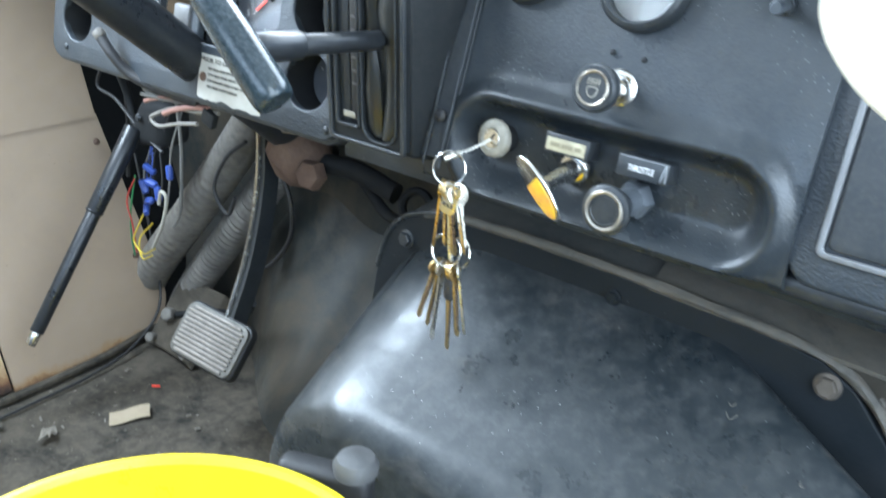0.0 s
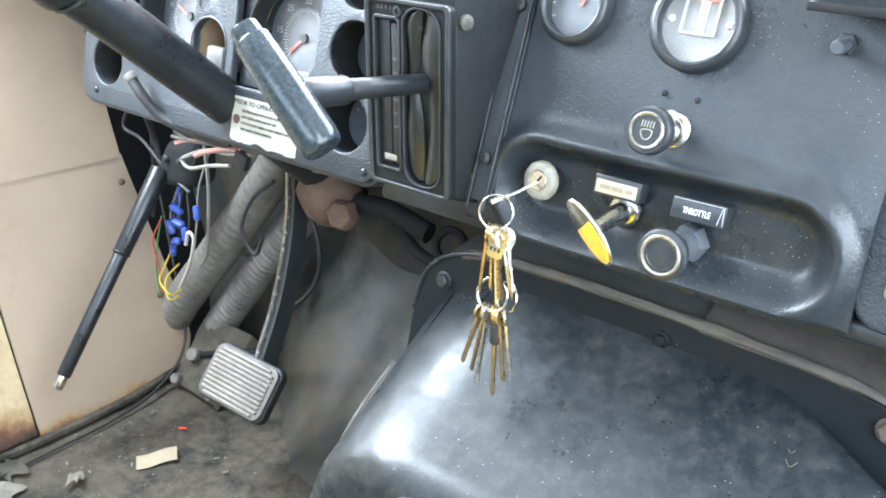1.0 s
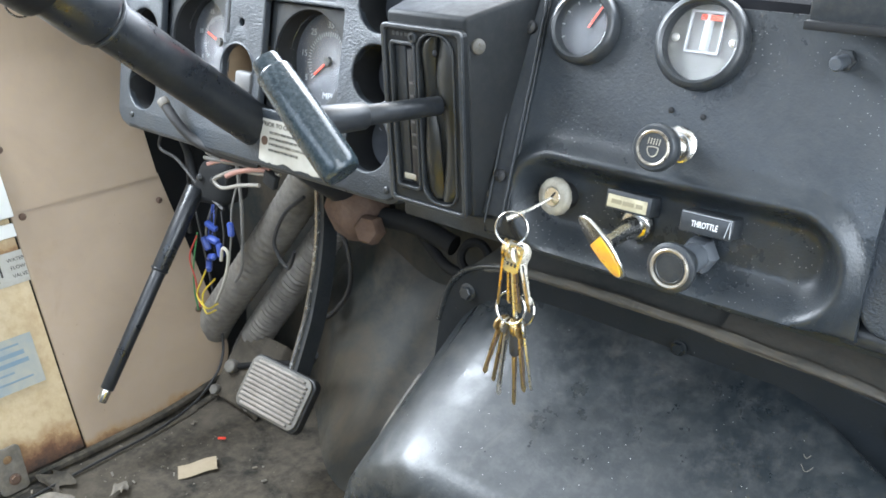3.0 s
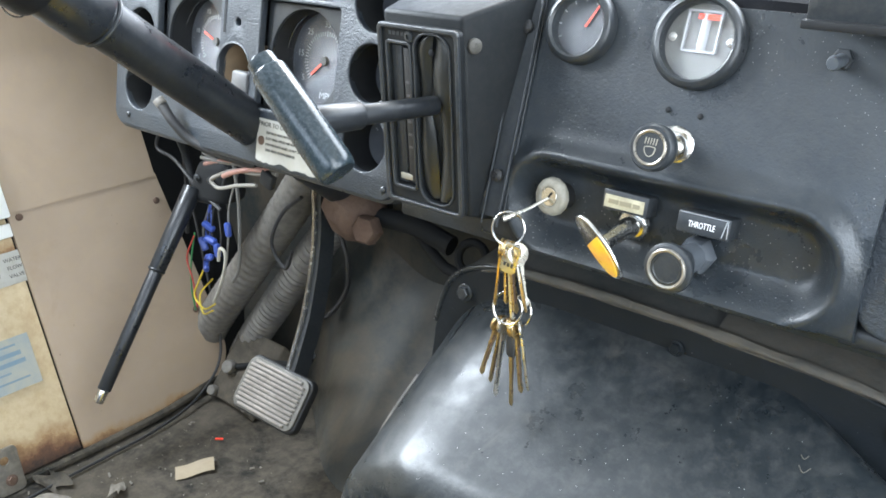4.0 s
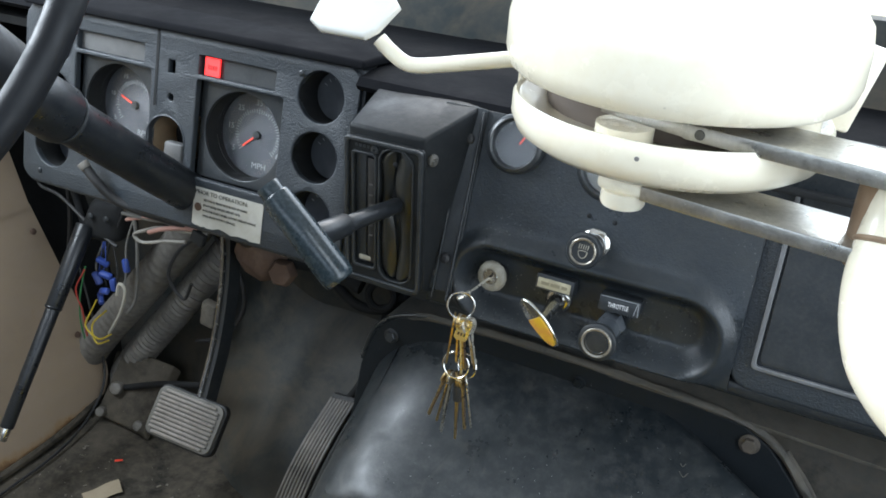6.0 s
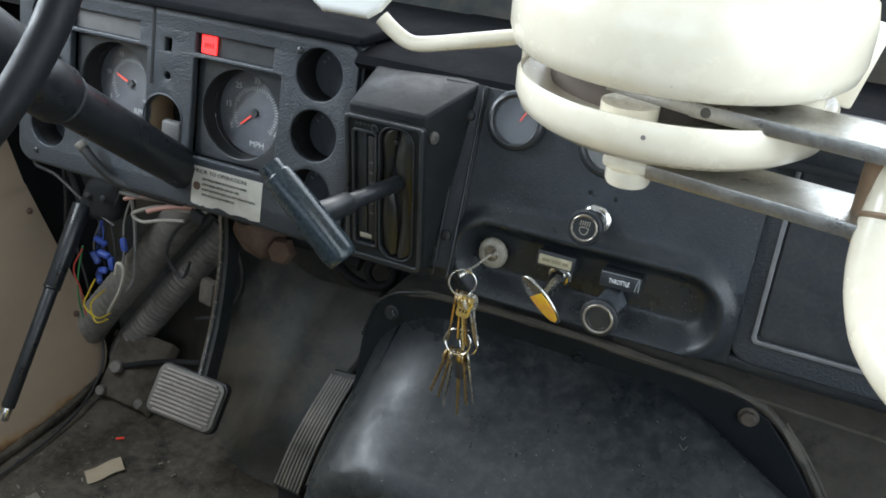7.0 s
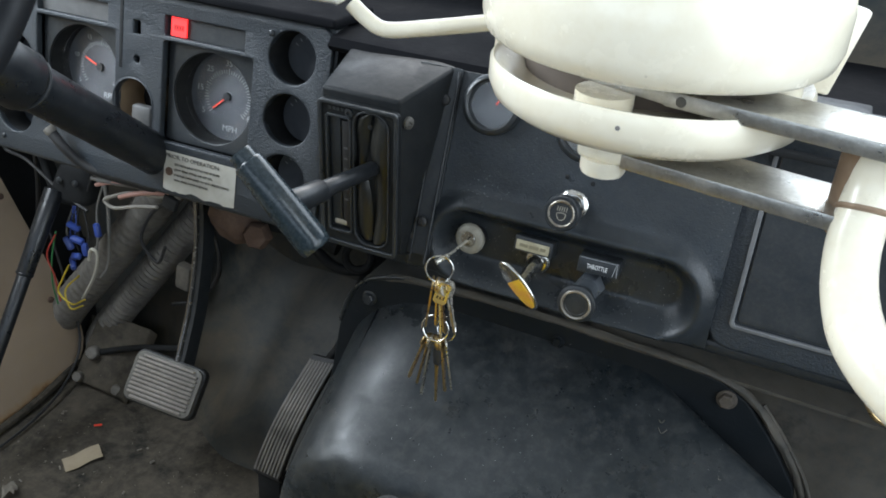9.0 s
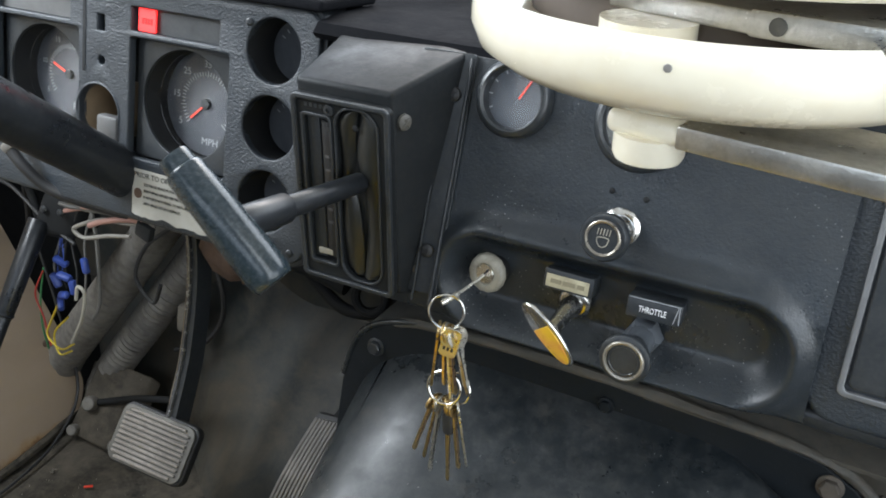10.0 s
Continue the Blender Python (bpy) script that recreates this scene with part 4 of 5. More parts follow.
part("rim", plate([rrect(-0.709, -0.186, up(0.569), up(0.816), 0.024, 8), rrect(-0.701, -0.194, up(0.577), up(0.808), 0.02, 8)[::-1]], 0.05, CM @ pose(0, 0, -0.046), 0.001), PLASTIC, cluster)
part("groove", box(0.004, 0.10, 0.002, CM @ pose(-0.479, up(0.765), 0.0096)), DARK, cluster)
part("hood", hexa([(-0.72, 0.068, 0.814), (-0.185, 0.068, 0.814), (-0.185, 0.16, 0.808), (-0.72, 0.16, 0.808),
                   (-0.72, 0.072, 0.824), (-0.185, 0.072, 0.824), (-0.185, 0.16, 0.822), (-0.72, 0.16, 0.822)], 0.004), TOPPAD, cluster)
for x, z in ((-0.268, 0.793), (-0.672, 0.588), (-0.205, 0.585)):
    part("screw", crosshead(CM @ Vector((x, up(z), 0.0100)), CN, 0.004), PLASTIC, cluster)
for name, x, z in GA:
    g = part(name, plate([rrect(x - 0.0625, x + 0.0625, up(z - 0.0615), up(z + 0.059), 0.004), circle(x + 0.001, up(z), 0.0555, 56)[::-1]], 0.004, CM @ pose(0, 0, -0.006), 0.001), PLASTIC, cluster)
    part("well", lathe([(0.0574, -0.006), (0.0555, -0.04)], axes(CM @ Vector((x + 0.001, up(z), 0)), CN), 56, cap=False), DARK, g)
    dmx = CM @ pose(x + 0.001, up(z), -0.036)
    part("dial", lathe([(0.0548, 0.0), (0.0548, 0.001)], dmx, 56), DIAL, g)
    b = None
    if name == "speedometer":
        for k, n in enumerate(("5", "15", "25", "35", "45", "55", "65")):
            a = radians(214 - 41 * k)
            b = words(n, 0.0105, dmx @ pose(0.041 * math.cos(a), 0.041 * math.sin(a), 0.0015), bm=b)
        words("MPH", 0.011, dmx @ pose(0.006, -0.040, 0.0015), bm=b)
    else:
        for k, n in enumerate(("5", "10", "15", "20", "25", "30")):
            a = radians(214 - 48 * k)
            b = words(n, 0.0085, dmx @ pose(0.041 * math.cos(a), 0.041 * math.sin(a), 0.0015), bm=b)
        words("RPM", 0.011, dmx @ pose(0.016, -0.036, 0.0015), bm=b)
    for k in range(41):
        a = radians(222 - 264 * k / 40)
        box(0.0045 if k % 5 else 0.007, 0.0008, 0.0004, dmx @ pose(0.031 * math.cos(a), 0.031 * math.sin(a), 0.0013, 0, 0, math.degrees(a)), bm=b)
    part("figures", b, GREYPRINT, g)
    a = 222 if name == "speedometer" else 158
    part("needle", box(0.026, 0.0022, 0.001, dmx @ pose(-0.013 * math.cos(radians(a - 180)), -0.013 * math.sin(radians(a - 180)), 0.003, 0, 0, a)), NEEDLE, g, "red needle")
    part("hub", lathe([(0.0055, 0.001), (0.005, 0.0045)], dmx, 20), PLASTIC, g)
    gl = part("lens", lathe([(0.0545, 0.010), (0.0545, 0.011)], dmx, 48), LENS, g)
    gl.visible_shadow = False
    part("warning_strip", box(0.1115, 0.0235, 0.002, CM @ pose(x - 0.006, up(0.7775), 0.001)), GREYPLASTIC if name == "tachometer" else PLASTIC, cluster)
part("warning_lamp", box(0.022, 0.0225, 0.002, CM @ pose(-0.398, up(0.7775), 0.0045)), LAMPRED, cluster, "lit red warning lamp")
b = None
for k in range(4):
    b = box(0.0024, 0.006, 0.0004, CM @ pose(-0.4035 + 0.0037 * k, up(0.7765), 0.0057), bm=b)
part("lamp_bars", b, material("dim_red_print", (0.35, 0.01, 0.01), 0.6), cluster)
for x in (-0.240, -0.652):
    for z in (0.770, 0.699, 0.628):
        g = part("small_gauge", lathe([(0.0315, 0.008), (0.0308, -0.034)], axes(CM @ Vector((x, up(z), 0)), CN), 44, cap=False), DARK, cluster)
        dmx = CM @ pose(x, up(z), -0.032)
        part("dial", lathe([(0.030, 0.0), (0.030, 0.001)], dmx, 40), DIAL, g)
        part("needle", box(0.014, 0.0013, 0.0008, dmx @ pose(0.013, 0.004, 0.002, 0, 0, 100 if z > 0.75 else 60)), NEEDLE, g)
        b = None
        for k in range(7):
            a = radians(150 - 20 * k)
            b = box(0.004, 0.0009, 0.0004, dmx @ pose(0.022 * math.cos(a), 0.022 * math.sin(a), 0.0013, 0, 0, math.degrees(a)), bm=b)
        part("scale_marks", b, GREYPRINT, g)
part("hole_sleeve", lathe([(0.0302, 0.006), (0.0298, -0.045)], axes(CM @ Vector((-0.459, up(0.676), 0)), CN), 40, cap=False), TANHOLE, cluster)
part("hole_rim", ring(CM @ pose(-0.459, up(0.676), 0.0095), 0.0305, 0.0016, 40, 8), GRAIN, cluster)

# the warning sticker on the cluster's lower lip
stick = thing("warning_sticker", (-0.355, 0.045, 0.58), "torn white warning sticker with small black print", "sticker")
edge = [(-0.4065, up(0.6275)), (-0.4065, up(0.5795))]
rr = random.Random(3)
edge += [(-0.4065 + 0.104 * k / 22, up(0.5765) + (0.004 if 7 < k < 12 else 0.0) * rr.random() + 0.0022 * rr.random()) for k in range(1, 22)]
edge += [(-0.3015, up(0.578)), (-0.3015, up(0.6275))]
SM = CM @ pose(0, 0, 0.0102)
part("paper", plate([edge], 0.0006, SM), LABEL, stick)
b = words("PRIOR TO OPERATION:", 0.0078, SM @ pose(-0.4045, up(0.6215), 0.0009), "LEFT", squeeze=0.98)
for k, s in enumerate(("ELECTRICAL BRAKE MOTOR MUST BE HEARD", "(FOOT BRAKE APPLIED AND KEY OFF)", "IF MOTOR IS NOT HEARD, DO NOT OPERATE VEHICLE", "UNTIL BRAKE SYSTEM IS SERVICED.")):
    words(s, 0.0043, SM @ pose(-0.3905, up(0.6125) - 0.0068 * k, 0.0009), "LEFT", squeeze=0.76, bm=b)
part("print", b, INK, stick)
part("stop_mark", lathe([(0.0055, 0), (0.0055, 0.0004)], SM @ pose(-0.3985, up(0.602), 0.0006), 18), RUST, stick)

# ---- gear selector ----
sel = thing("gear_selector_box", (-0.10, 0.03, 0.60), "black plastic gear selector housing with a slotted gate", "gear selector")
FN = Vector((0.0, -1, -0.06)).normalized()
part("housing", hexa([(-0.165, 0.07, 0.588), (-0.040, 0.042, 0.590), (-0.055, -0.008, 0.605), (-0.146, -0.006, 0.602),
                      (-0.170, 0.10, 0.806), (-0.034, 0.064, 0.803), (-0.058, -0.019, 0.783), (-0.147, -0.021, 0.783)], 0.004, 3), HOUSING, sel)
SB = axes((-0.1005, -0.0145, 0.690), FN)
part("front_plate", plate([rrect(-0.0465, 0.0455, -0.0835, 0.0835, 0.006), rrect(-0.036, -0.010, -0.066, 0.066, 0.003)[::-1], rrect(-0.005, 0.034, -0.076, 0.078, 0.016)[::-1]], 0.007, SB, 0.0015), HOUSING, sel)
part("plate_rim", plate([rrect(-0.0468, 0.0458, -0.0838, 0.0838, 0.006), rrect(-0.0425, 0.0415, -0.0795, 0.0795, 0.004)[::-1]], 0.004, SB @ pose(0, 0, 0.006), 0.0012), PLASTIC, sel)
part("slot_rim", plate([rrect(-0.0385, -0.0085, -0.0690, 0.0690, 0.005), rrect(-0.0360, -0.0105, -0.0660, 0.0660, 0.003)[::-1]], 0.003, SB @ pose(0, 0, 0.006), 0.0008), PLASTIC, sel)
part("gate_rim", plate([rrect(-0.0065, 0.0355, -0.0778, 0.0790, 0.017), rrect(-0.0048, 0.0338, -0.0758, 0.0770, 0.0155)[::-1]], 0.0025, SB @ pose(0, 0, 0.006), 0.0006), PLASTIC, sel)
part("small_boss", lathe([(0.0048, 0), (0.0046, 0.002), (0.0022, 0.0024), (0.0018, 0.001)], SB @ pose(-0.0105, 0.0735, 0.0068), 18), PLASTIC, sel)
b = None
for k in range(4):
    b = box(0.0030, 0.0032, 0.0006, SB @ pose(-0.033 + 0.0048 * k, 0.0748, 0.0072), bm=b)
part("moulded_bars", b, PLASTIC, sel)
part("indicator_backing", box(0.026, 0.136, 0.001, SB @ pose(-0.023, 0.0, 0.001)), DARK, sel)
part("indicator_window", box(0.012, 0.128, 0.002, SB @ pose(-0.0290, 0.0, 0.0030), 0.0006), PLASTIC, sel)
part("indicator_bar", box(0.009, 0.124, 0.003, SB @ pose(-0.0162, 0.0, 0.0035), 0.001), RUBBER, sel)
b = None
for k in range(6):
    b = box(0.0045, 0.0022, 0.0008, SB @ pose(-0.0162, 0.032 - 0.012 * k, 0.0054), bm=b)
part("indicator_marks", b, GREYPLASTIC, sel)
part("pointer", box(0.015, 0.006, 0.002, SB @ pose(-0.024, -0.058, 0.0045), 0.001), BONE, sel, "pale indicator pointer")


def flap(side):
    def at(u, v):
        y = -0.073 + 0.149 * v
        x0 = 0.0345 if side > 0 else -0.0055
        gap = 0.0016 + 0.004 * math.exp(-((y - 0.012) / 0.016) ** 2)
        x1 = 0.013 + side * gap + 0.003 * math.sin(v * 7)
        w = 0.0016 + 0.004 * math.sin(math.pi * u) + 0.002 * math.sin(v * 9 + side)
        k = 1.0 if abs(y) < 0.06 else math.sqrt(max(0.05, 1 - ((abs(y) - 0.06) / 0.0165) ** 2))
        cx = 0.0145
        return SB @ Vector((cx + (x0 + (x1 - x0) * u - cx) * k, y, w))
    return sheet(at, span(0, 1, 10), span(0, 1, 40), None, 0.001, -FN)


part("flap", flap(-1), FLAP, sel, "creased rubber flap")
part("flap", flap(1), FLAP, sel, "creased rubber flap")
part("pivot_hole", lathe([(0.003, 0), (0.002, 0.0006)], SB @ pose(0.0135, 0.062, 0.0066), 14), DARK, sel)
for p in ((-0.0535, -0.008, 0.759), (-0.0485, 0.012, 0.624)):
    part("corner_screw", crosshead(p, (0.95, -0.3, 0.06), 0.0068), PEDALDIRT, sel, "dull cross-head screw")
flg = part("flange", plate([rrect(-0.075, -0.0255, -0.058, 0.145, 0.003)], 0.003, axes((0, 0.0225, 0.662), DN) @ pose(0, 0, 0.002), 0.0006), PLASTIC, sel)
part("flange_ridge", tube([face_frame(-0.0285, 0.600, 0.006).translation, face_frame(-0.0275, 0.798, 0.006).translation], 0.0017, 8, 2), PLASTIC, flg)
part("flange_ridge", tube([face_frame(-0.0460, 0.600, 0.0055).translation, face_frame(-0.0460, 0.752, 0.0055).translation], 0.0010, 8, 2), PLASTIC, flg)
for x, z in ((-0.0390, 0.769), (-0.0390, 0.643)):
    part("flange_screw", crosshead(face_frame(x, z, 0.005).translation, DN, 0.006), RUBBER, sel)

stick_top, stick_low = Vector((-0.1490, -0.158, 0.7575)), Vector((-0.0690, -0.153, 0.6785))
tee = thing("shift_lever", (-0.08, -0.03, 0.70), "blue-black T-handled gear shift lever", "shift lever")
ax = (stick_low - stick_top).normalized()
L = (stick_low - stick_top).length
part("grip", lathe([(0.004, 0.0), (0.0110, 0.0005), (0.0117, 0.002), (0.0120, 0.011), (0.0136, 0.012), (0.0146, 0.014), (0.0160, 0.06), (0.0166, L - 0.010), (0.0162, L - 0.005), (0.0150, L - 0.001), (0.0138, L)],
                   axes(stick_top, ax), 40), HANDLE, tee)
mid = stick_top.lerp(stick_low, 0.56)
root = Vector((-0.0840, -0.022, 0.7065))
part("boss", rod(mid, mid.lerp(root, 0.40), 0.0125, 0.0115, bevel=0.002), COLUMN, tee)
part("stalk", rod(mid.lerp(root, 0.38), root, 0.0088, 0.0085, bevel=0.0015), COLUMN, tee)

# ---- steering column and wheel ----
colm = thing("steering_column", (-0.43, 0.2, 0.47), "black painted steering column tube", "steering column")
ca, cb = Vector((-0.438, 0.26, 0.447)), Vector((-0.438, -0.135, 0.763))
cd = (cb - ca).normalized()
part("tube", rod(ca, cb, 0.0265, n=36), COLUMN, colm)
part("jacket", rod(cb - cd * 0.005, cb + cd * 0.06, 0.033, n=36, bevel=0.003), COLUMN, colm)
part("shroud", rod(cb + cd * 0.055, cb + cd * 0.15, 0.040, 0.046, n=36, bevel=0.006), WHEELBLACK, colm)
part("clip", ring(axes(cb - cd * 0.012, cd), 0.0275, 0.0025, 36, 8), PLASTIC, colm)
part("bracket", box(0.10, 0.07, 0.012, axes((-0.43, 0.07, 0.575), (0, -0.5, -1)), 0.002), DARK, colm)
part("trim_clamp", box(0.030, 0.030, 0.014, axes((-0.452, 0.052, 0.662), CN), 0.004), GREYPLASTIC, colm, "grey clamp on the column")
WC = Vector((-0.438, -0.335, 0.907))
WM = axes(WC, cd)
wheel = part("steering_wheel", rod(WC - cd * 0.05, WC, 0.045, 0.05, n=32, bevel=0.006), WHEELBLACK, colm, "black steering wheel hub")
part("rim", ring(WM, 0.235, 0.0135, 80, 16), WHEELBLACK, wheel)
for a in (70, 180):
    e = WM @ Vector((0.23 * math.cos(radians(a)), 0.23 * math.sin(radians(a)), 0))
    part("spoke", tube([WC - cd * 0.02, WC.lerp(e, 0.5) - cd * 0.01, e], 0.012, 12, 6), WHEELBLACK, wheel)

ub = thing("steering_joint", (-0.40, 0.22, 0.44), "rusty brown steering joint with a hexagon bolt", "steering joint")
part("yoke", lathe([(0.02, -0.045), (0.034, -0.035), (0.042, -0.01), (0.04, 0.02), (0.028, 0.035), (0.02, 0.04)], axes((-0.425, 0.205, 0.465), (0.9, -0.1, -0.25)), 9), RUST, ub)
part("bolt", lathe([(0.021, 0), (0.021, 0.014), (0.017, 0.019), (0.01, 0.02)], axes((-0.378, 0.185, 0.455), (0.2, -1, 0.25)), 6), RUST, ub)
part("link", tube([(-0.40, 0.21, 0.462), (-0.33, 0.215, 0.465), (-0.265, 0.22, 0.45)], 0.014, 12), DARK, ub)
part("strap", plate([rrect(-0.05, 0.05, -0.010, 0.010, 0.003)], 0.004, axes((-0.42, 0.17, 0.515), (0, -0.6, 0.8), (1, 0.1, 0.05))), DUSTY, ub, "bent dusty metal strap")
rodl = thing("linkage_rod", (-0.25, 0.25, 0.42), "greasy steel shift linkage under the dashboard", "linkage")
part("rod", tube([(-0.34, 0.24, 0.44), (-0.27, 0.22, 0.415), (-0.22, 0.24, 0.42), (-0.20, 0.27, 0.46)], 0.008, 10), DARK, rodl)
part("eye", ring(axes((-0.235, 0.225, 0.44), (0.2, -1, 0.3)), 0.020, 0.006, 28, 8), DARK, rodl)

# ---- pedals ----
brake = thing("brake_pedal", (-0.52, 0.12, 0.02), "brake pedal with a worn ribbed aluminium pad", "pedal")
c0, cx_, cy_ = Vector((-0.5185, 0.107, 0.180)), Vector((0.1185, 0.010, -0.010)).normalized(), Vector((0.006, 0.046, 0.058))
bn = cx_.cross(cy_).normalized()
PM = axes(c0, -bn if bn.y > 0 else bn, cx_)
outl = rrect(-0.061, 0.061, -0.040, 0.040, 0.014)
part("rubber_back", plate([rrect(-0.064, 0.064, -0.043, 0.043, 0.014)], 0.016, PM @ pose(0, 0, -0.018), 0.003), RUBBER, brake)
part("pad", plate([outl], 0.006, PM @ pose(0, 0, -0.003), 0.0015), PEDALDIRT, brake)
for k in range(11):
    y = -0.034 + 0.0068 * k
    w = 0.108 if 0 < k < 10 else 0.094
    part("rib", box(w, 0.0040, 0.006, PM @ pose(0, y, 0.0042), 0.0012, 1), PEDAL, brake)
arm = [(-0.512, 0.125, 0.185), (-0.512, 0.150, 0.235), (-0.510, 0.176, 0.30), (-0.507, 0.198, 0.40), (-0.503, 0.20, 0.50), (-0.50, 0.19, 0.62)]
line = smooth_path(arm, 6)
part("arm", sheet(lambda u, v: tuple(line[v] + Vector((0, 0.026, -0.016)) * u), span(0, 1, 3), range(len(line)), None, 0.012, (1, 0, 0)), PLASTIC, brake)
part("arm_edge", tube([Vector(p) + Vector((0.0, -0.001, 0)) for p in arm], 0.0045, 8), CHROME, brake, "bright strip along the pedal arm's edge")

gas = thing("accelerator_pedal", (-0.31, 0.12, 0.06), "long ribbed black accelerator pedal beside the engine cover", "pedal")


def gas_point(u, v, h=0.0):
    a = Vector((-0.345, 0.098, 0.083)).lerp(Vector((-0.284, 0.178, 0.277)), v)
    d = Vector((-0.297, 0.098, 0.081)).lerp(Vector((-0.243, 0.182, 0.279)), v)
    p = a.lerp(d, u)
    bow = 0.018 * math.sin(math.pi * v)
    return p + Vector((0.0, -0.90, 0.38)) * (bow + h)


part("pad", sheet(lambda u, v: gas_point(u, v), span(0, 1, 6), span(0, 1, 24), None, 0.010, (0, 0.9, -0.38)), RUBBER, gas)
for k in range(8):
    u = (k + 0.5) / 8
    part("rib", tube([gas_point(u, v, 0.001) for v in span(0.03, 0.97, 9)], 0.0025, 6, 2), WORNRUBBER, gas, "dusty ridge")
part("linkage", tube([(-0.262, 0.185, 0.27), (-0.245, 0.20, 0.31), (-0.24, 0.26, 0.40), (-0.24, 0.37, 0.45)], 0.006, 10), DARK, gas)
part("hinge", rod((-0.345, 0.112, 0.075), (-0.296, 0.112, 0.074), 0.007), DARK, gas)
part("foot", block(-0.342, -0.300, 0.105, 0.135, 0.0, 0.072, 0.003), DARK, gas)

# ---- parking brake lever, hoses and wiring beside the column ----
lev = thing("hand_lever", (-0.78, 0.18, 0.42), "black hand lever hanging in front of the kick panel", "lever")
p0, p1 = Vector((-0.782, -0.018, 0.139)), Vector((-0.780, 0.19, 0.435))
part("tip", rod(p0 - (p1 - p0).normalized() * 0.022, p0 + (p1 - p0) * 0.01, 0.0075, 0.0085, bevel=0.0015), CHROME, lev, "bare metal tip")
part("rod", rod(p0, p0.lerp(p1, 0.60), 0.0108, 0.0115, bevel=0.001), COLUMN, lev)
part("sleeve", rod(p0.lerp(p1, 0.56), p0.lerp(p1, 0.97), 0.0135, 0.0155, bevel=0.002), COLUMN, lev)
part("band", ring(axes(p0.lerp(p1, 0.57), p1 - p0), 0.0128, 0.002, 28, 8), COLUMN, lev)
part("bracket", hexa([(-0.80, 0.17, 0.40), (-0.72, 0.19, 0.40), (-0.72, 0.25, 0.40), (-0.80, 0.24, 0.40), (-0.775, 0.19, 0.475), (-0.715, 0.20, 0.475), (-0.715, 0.25, 0.475), (-0.775, 0.245, 0.475)], 0.016), DARK, lev)
part("hanger", tube([(-0.80, 0.2, 0.41), (-0.815, 0.20, 0.47), (-0.80, 0.17, 0.54), (-0.76, 0.13, 0.60)], 0.007, 10), DARK, lev)
for p in ((-0.765, 0.182, 0.447), (-0.735, 0.186, 0.447)):
    part("rivet", lathe([(0.006, 0), (0.004, 0.003), (0.001, 0.004)], axes(p, (0.1, -1, 0.1)), 14), PLASTIC, lev)

h1 = thing("duct_hose", (-0.9, 0.27, 0.06), "dusty grey corrugated duct hose", "hose", "duct hoses")
part("hose", tube([(-0.57, 0.29, 0.52), (-0.64, 0.285, 0.42), (-0.76, 0.275, 0.27), (-0.89, 0.265, 0.11), (-0.95, 0.27, 0.0)], 0.033, 24, 10, ridge=0.0010, pitch=0.016), HOSE, h1)
part("clamp", ring(axes((-0.602, 0.288, 0.474), (-0.7, 0, -1)), 0.0345, 0.003, 32, 8), DARK, h1, "dark hose clamp")
h2 = thing("duct_hose", (-0.88, 0.3, 0.0), "ribbed grey duct hose beside the pedal", "hose", "duct hoses")
part("hose", tube([(-0.53, 0.33, 0.47), (-0.60, 0.325, 0.37), (-0.72, 0.31, 0.215), (-0.83, 0.30, 0.07), (-0.88, 0.30, -0.02)], 0.028, 24, 10, ridge=0.0020, pitch=0.012), HOSE, h2)
part("clamp", ring(axes((-0.562, 0.328, 0.425), (-0.7, 0, -1)), 0.031, 0.003, 32, 8), DARK, h2, "dark hose clamp")

rw = random.Random(11)
wires = thing("wire_bundle", (-0.75, 0.2, 0.3), "tangle of coloured wires with blue crimp connectors", "wiring")
for k, (x, y, z, a) in enumerate(((-0.752, 0.186, 0.365, 30), (-0.742, 0.180, 0.345, 12), (-0.760, 0.178, 0.335, 60), (-0.745, 0.176, 0.315, -20), (-0.728, 0.182, 0.330, 80), (-0.700, 0.186, 0.372, 75), (-0.755, 0.176, 0.298, 25))):
    part("crimp_connector", box(0.024, 0.012, 0.010, pose(x, y, z, 15 * k, a, 20 - 10 * k), 0.004), BLUEWIRE, wires, "blue plastic crimp connector")
WC_ = (GREYWIRE, BLUEWIRE, DARK, DARK, RUBBER)
for k in range(9):
    x = -0.765 + 0.012 * (k % 6) + 0.004 * rw.random()
    pts = [(x + 0.03 * rw.random(), 0.205, 0.47), (x - 0.015 + 0.03 * rw.random(), 0.195, 0.41), (x - 0.02 + 0.03 * rw.random(), 0.188, 0.36), (x - 0.02 + 0.03 * rw.random(), 0.185, 0.31 + 0.03 * rw.random())]
    part("wire", tube(pts, 0.0018, 6, 6), WC_[k % 5], wires)
part("wire", tube([(-0.775, 0.185, 0.285), (-0.79, 0.18, 0.255), (-0.80, 0.176, 0.228), (-0.765, 0.17, 0.217), (-0.735, 0.172, 0.235)], 0.0016, 7, 8), YELWIRE, wires)
part("wire", tube([(-0.755, 0.185, 0.27), (-0.785, 0.178, 0.235), (-0.77, 0.17, 0.207), (-0.74, 0.17, 0.222)], 0.0016, 7, 8), YELWIRE, wires)
part("wire", tube([(-0.80, 0.188, 0.335), (-0.825, 0.186, 0.29), (-0.815, 0.186, 0.25), (-0.81, 0.186, 0.20)], 0.0015, 7, 8), REDWIRE, wires)
part("wire", tube([(-0.80, 0.19, 0.34), (-0.818, 0.188, 0.28), (-0.825, 0.188, 0.23), (-0.82, 0.188, 0.19)], 0.0015, 7, 8), GREENWIRE, wires)
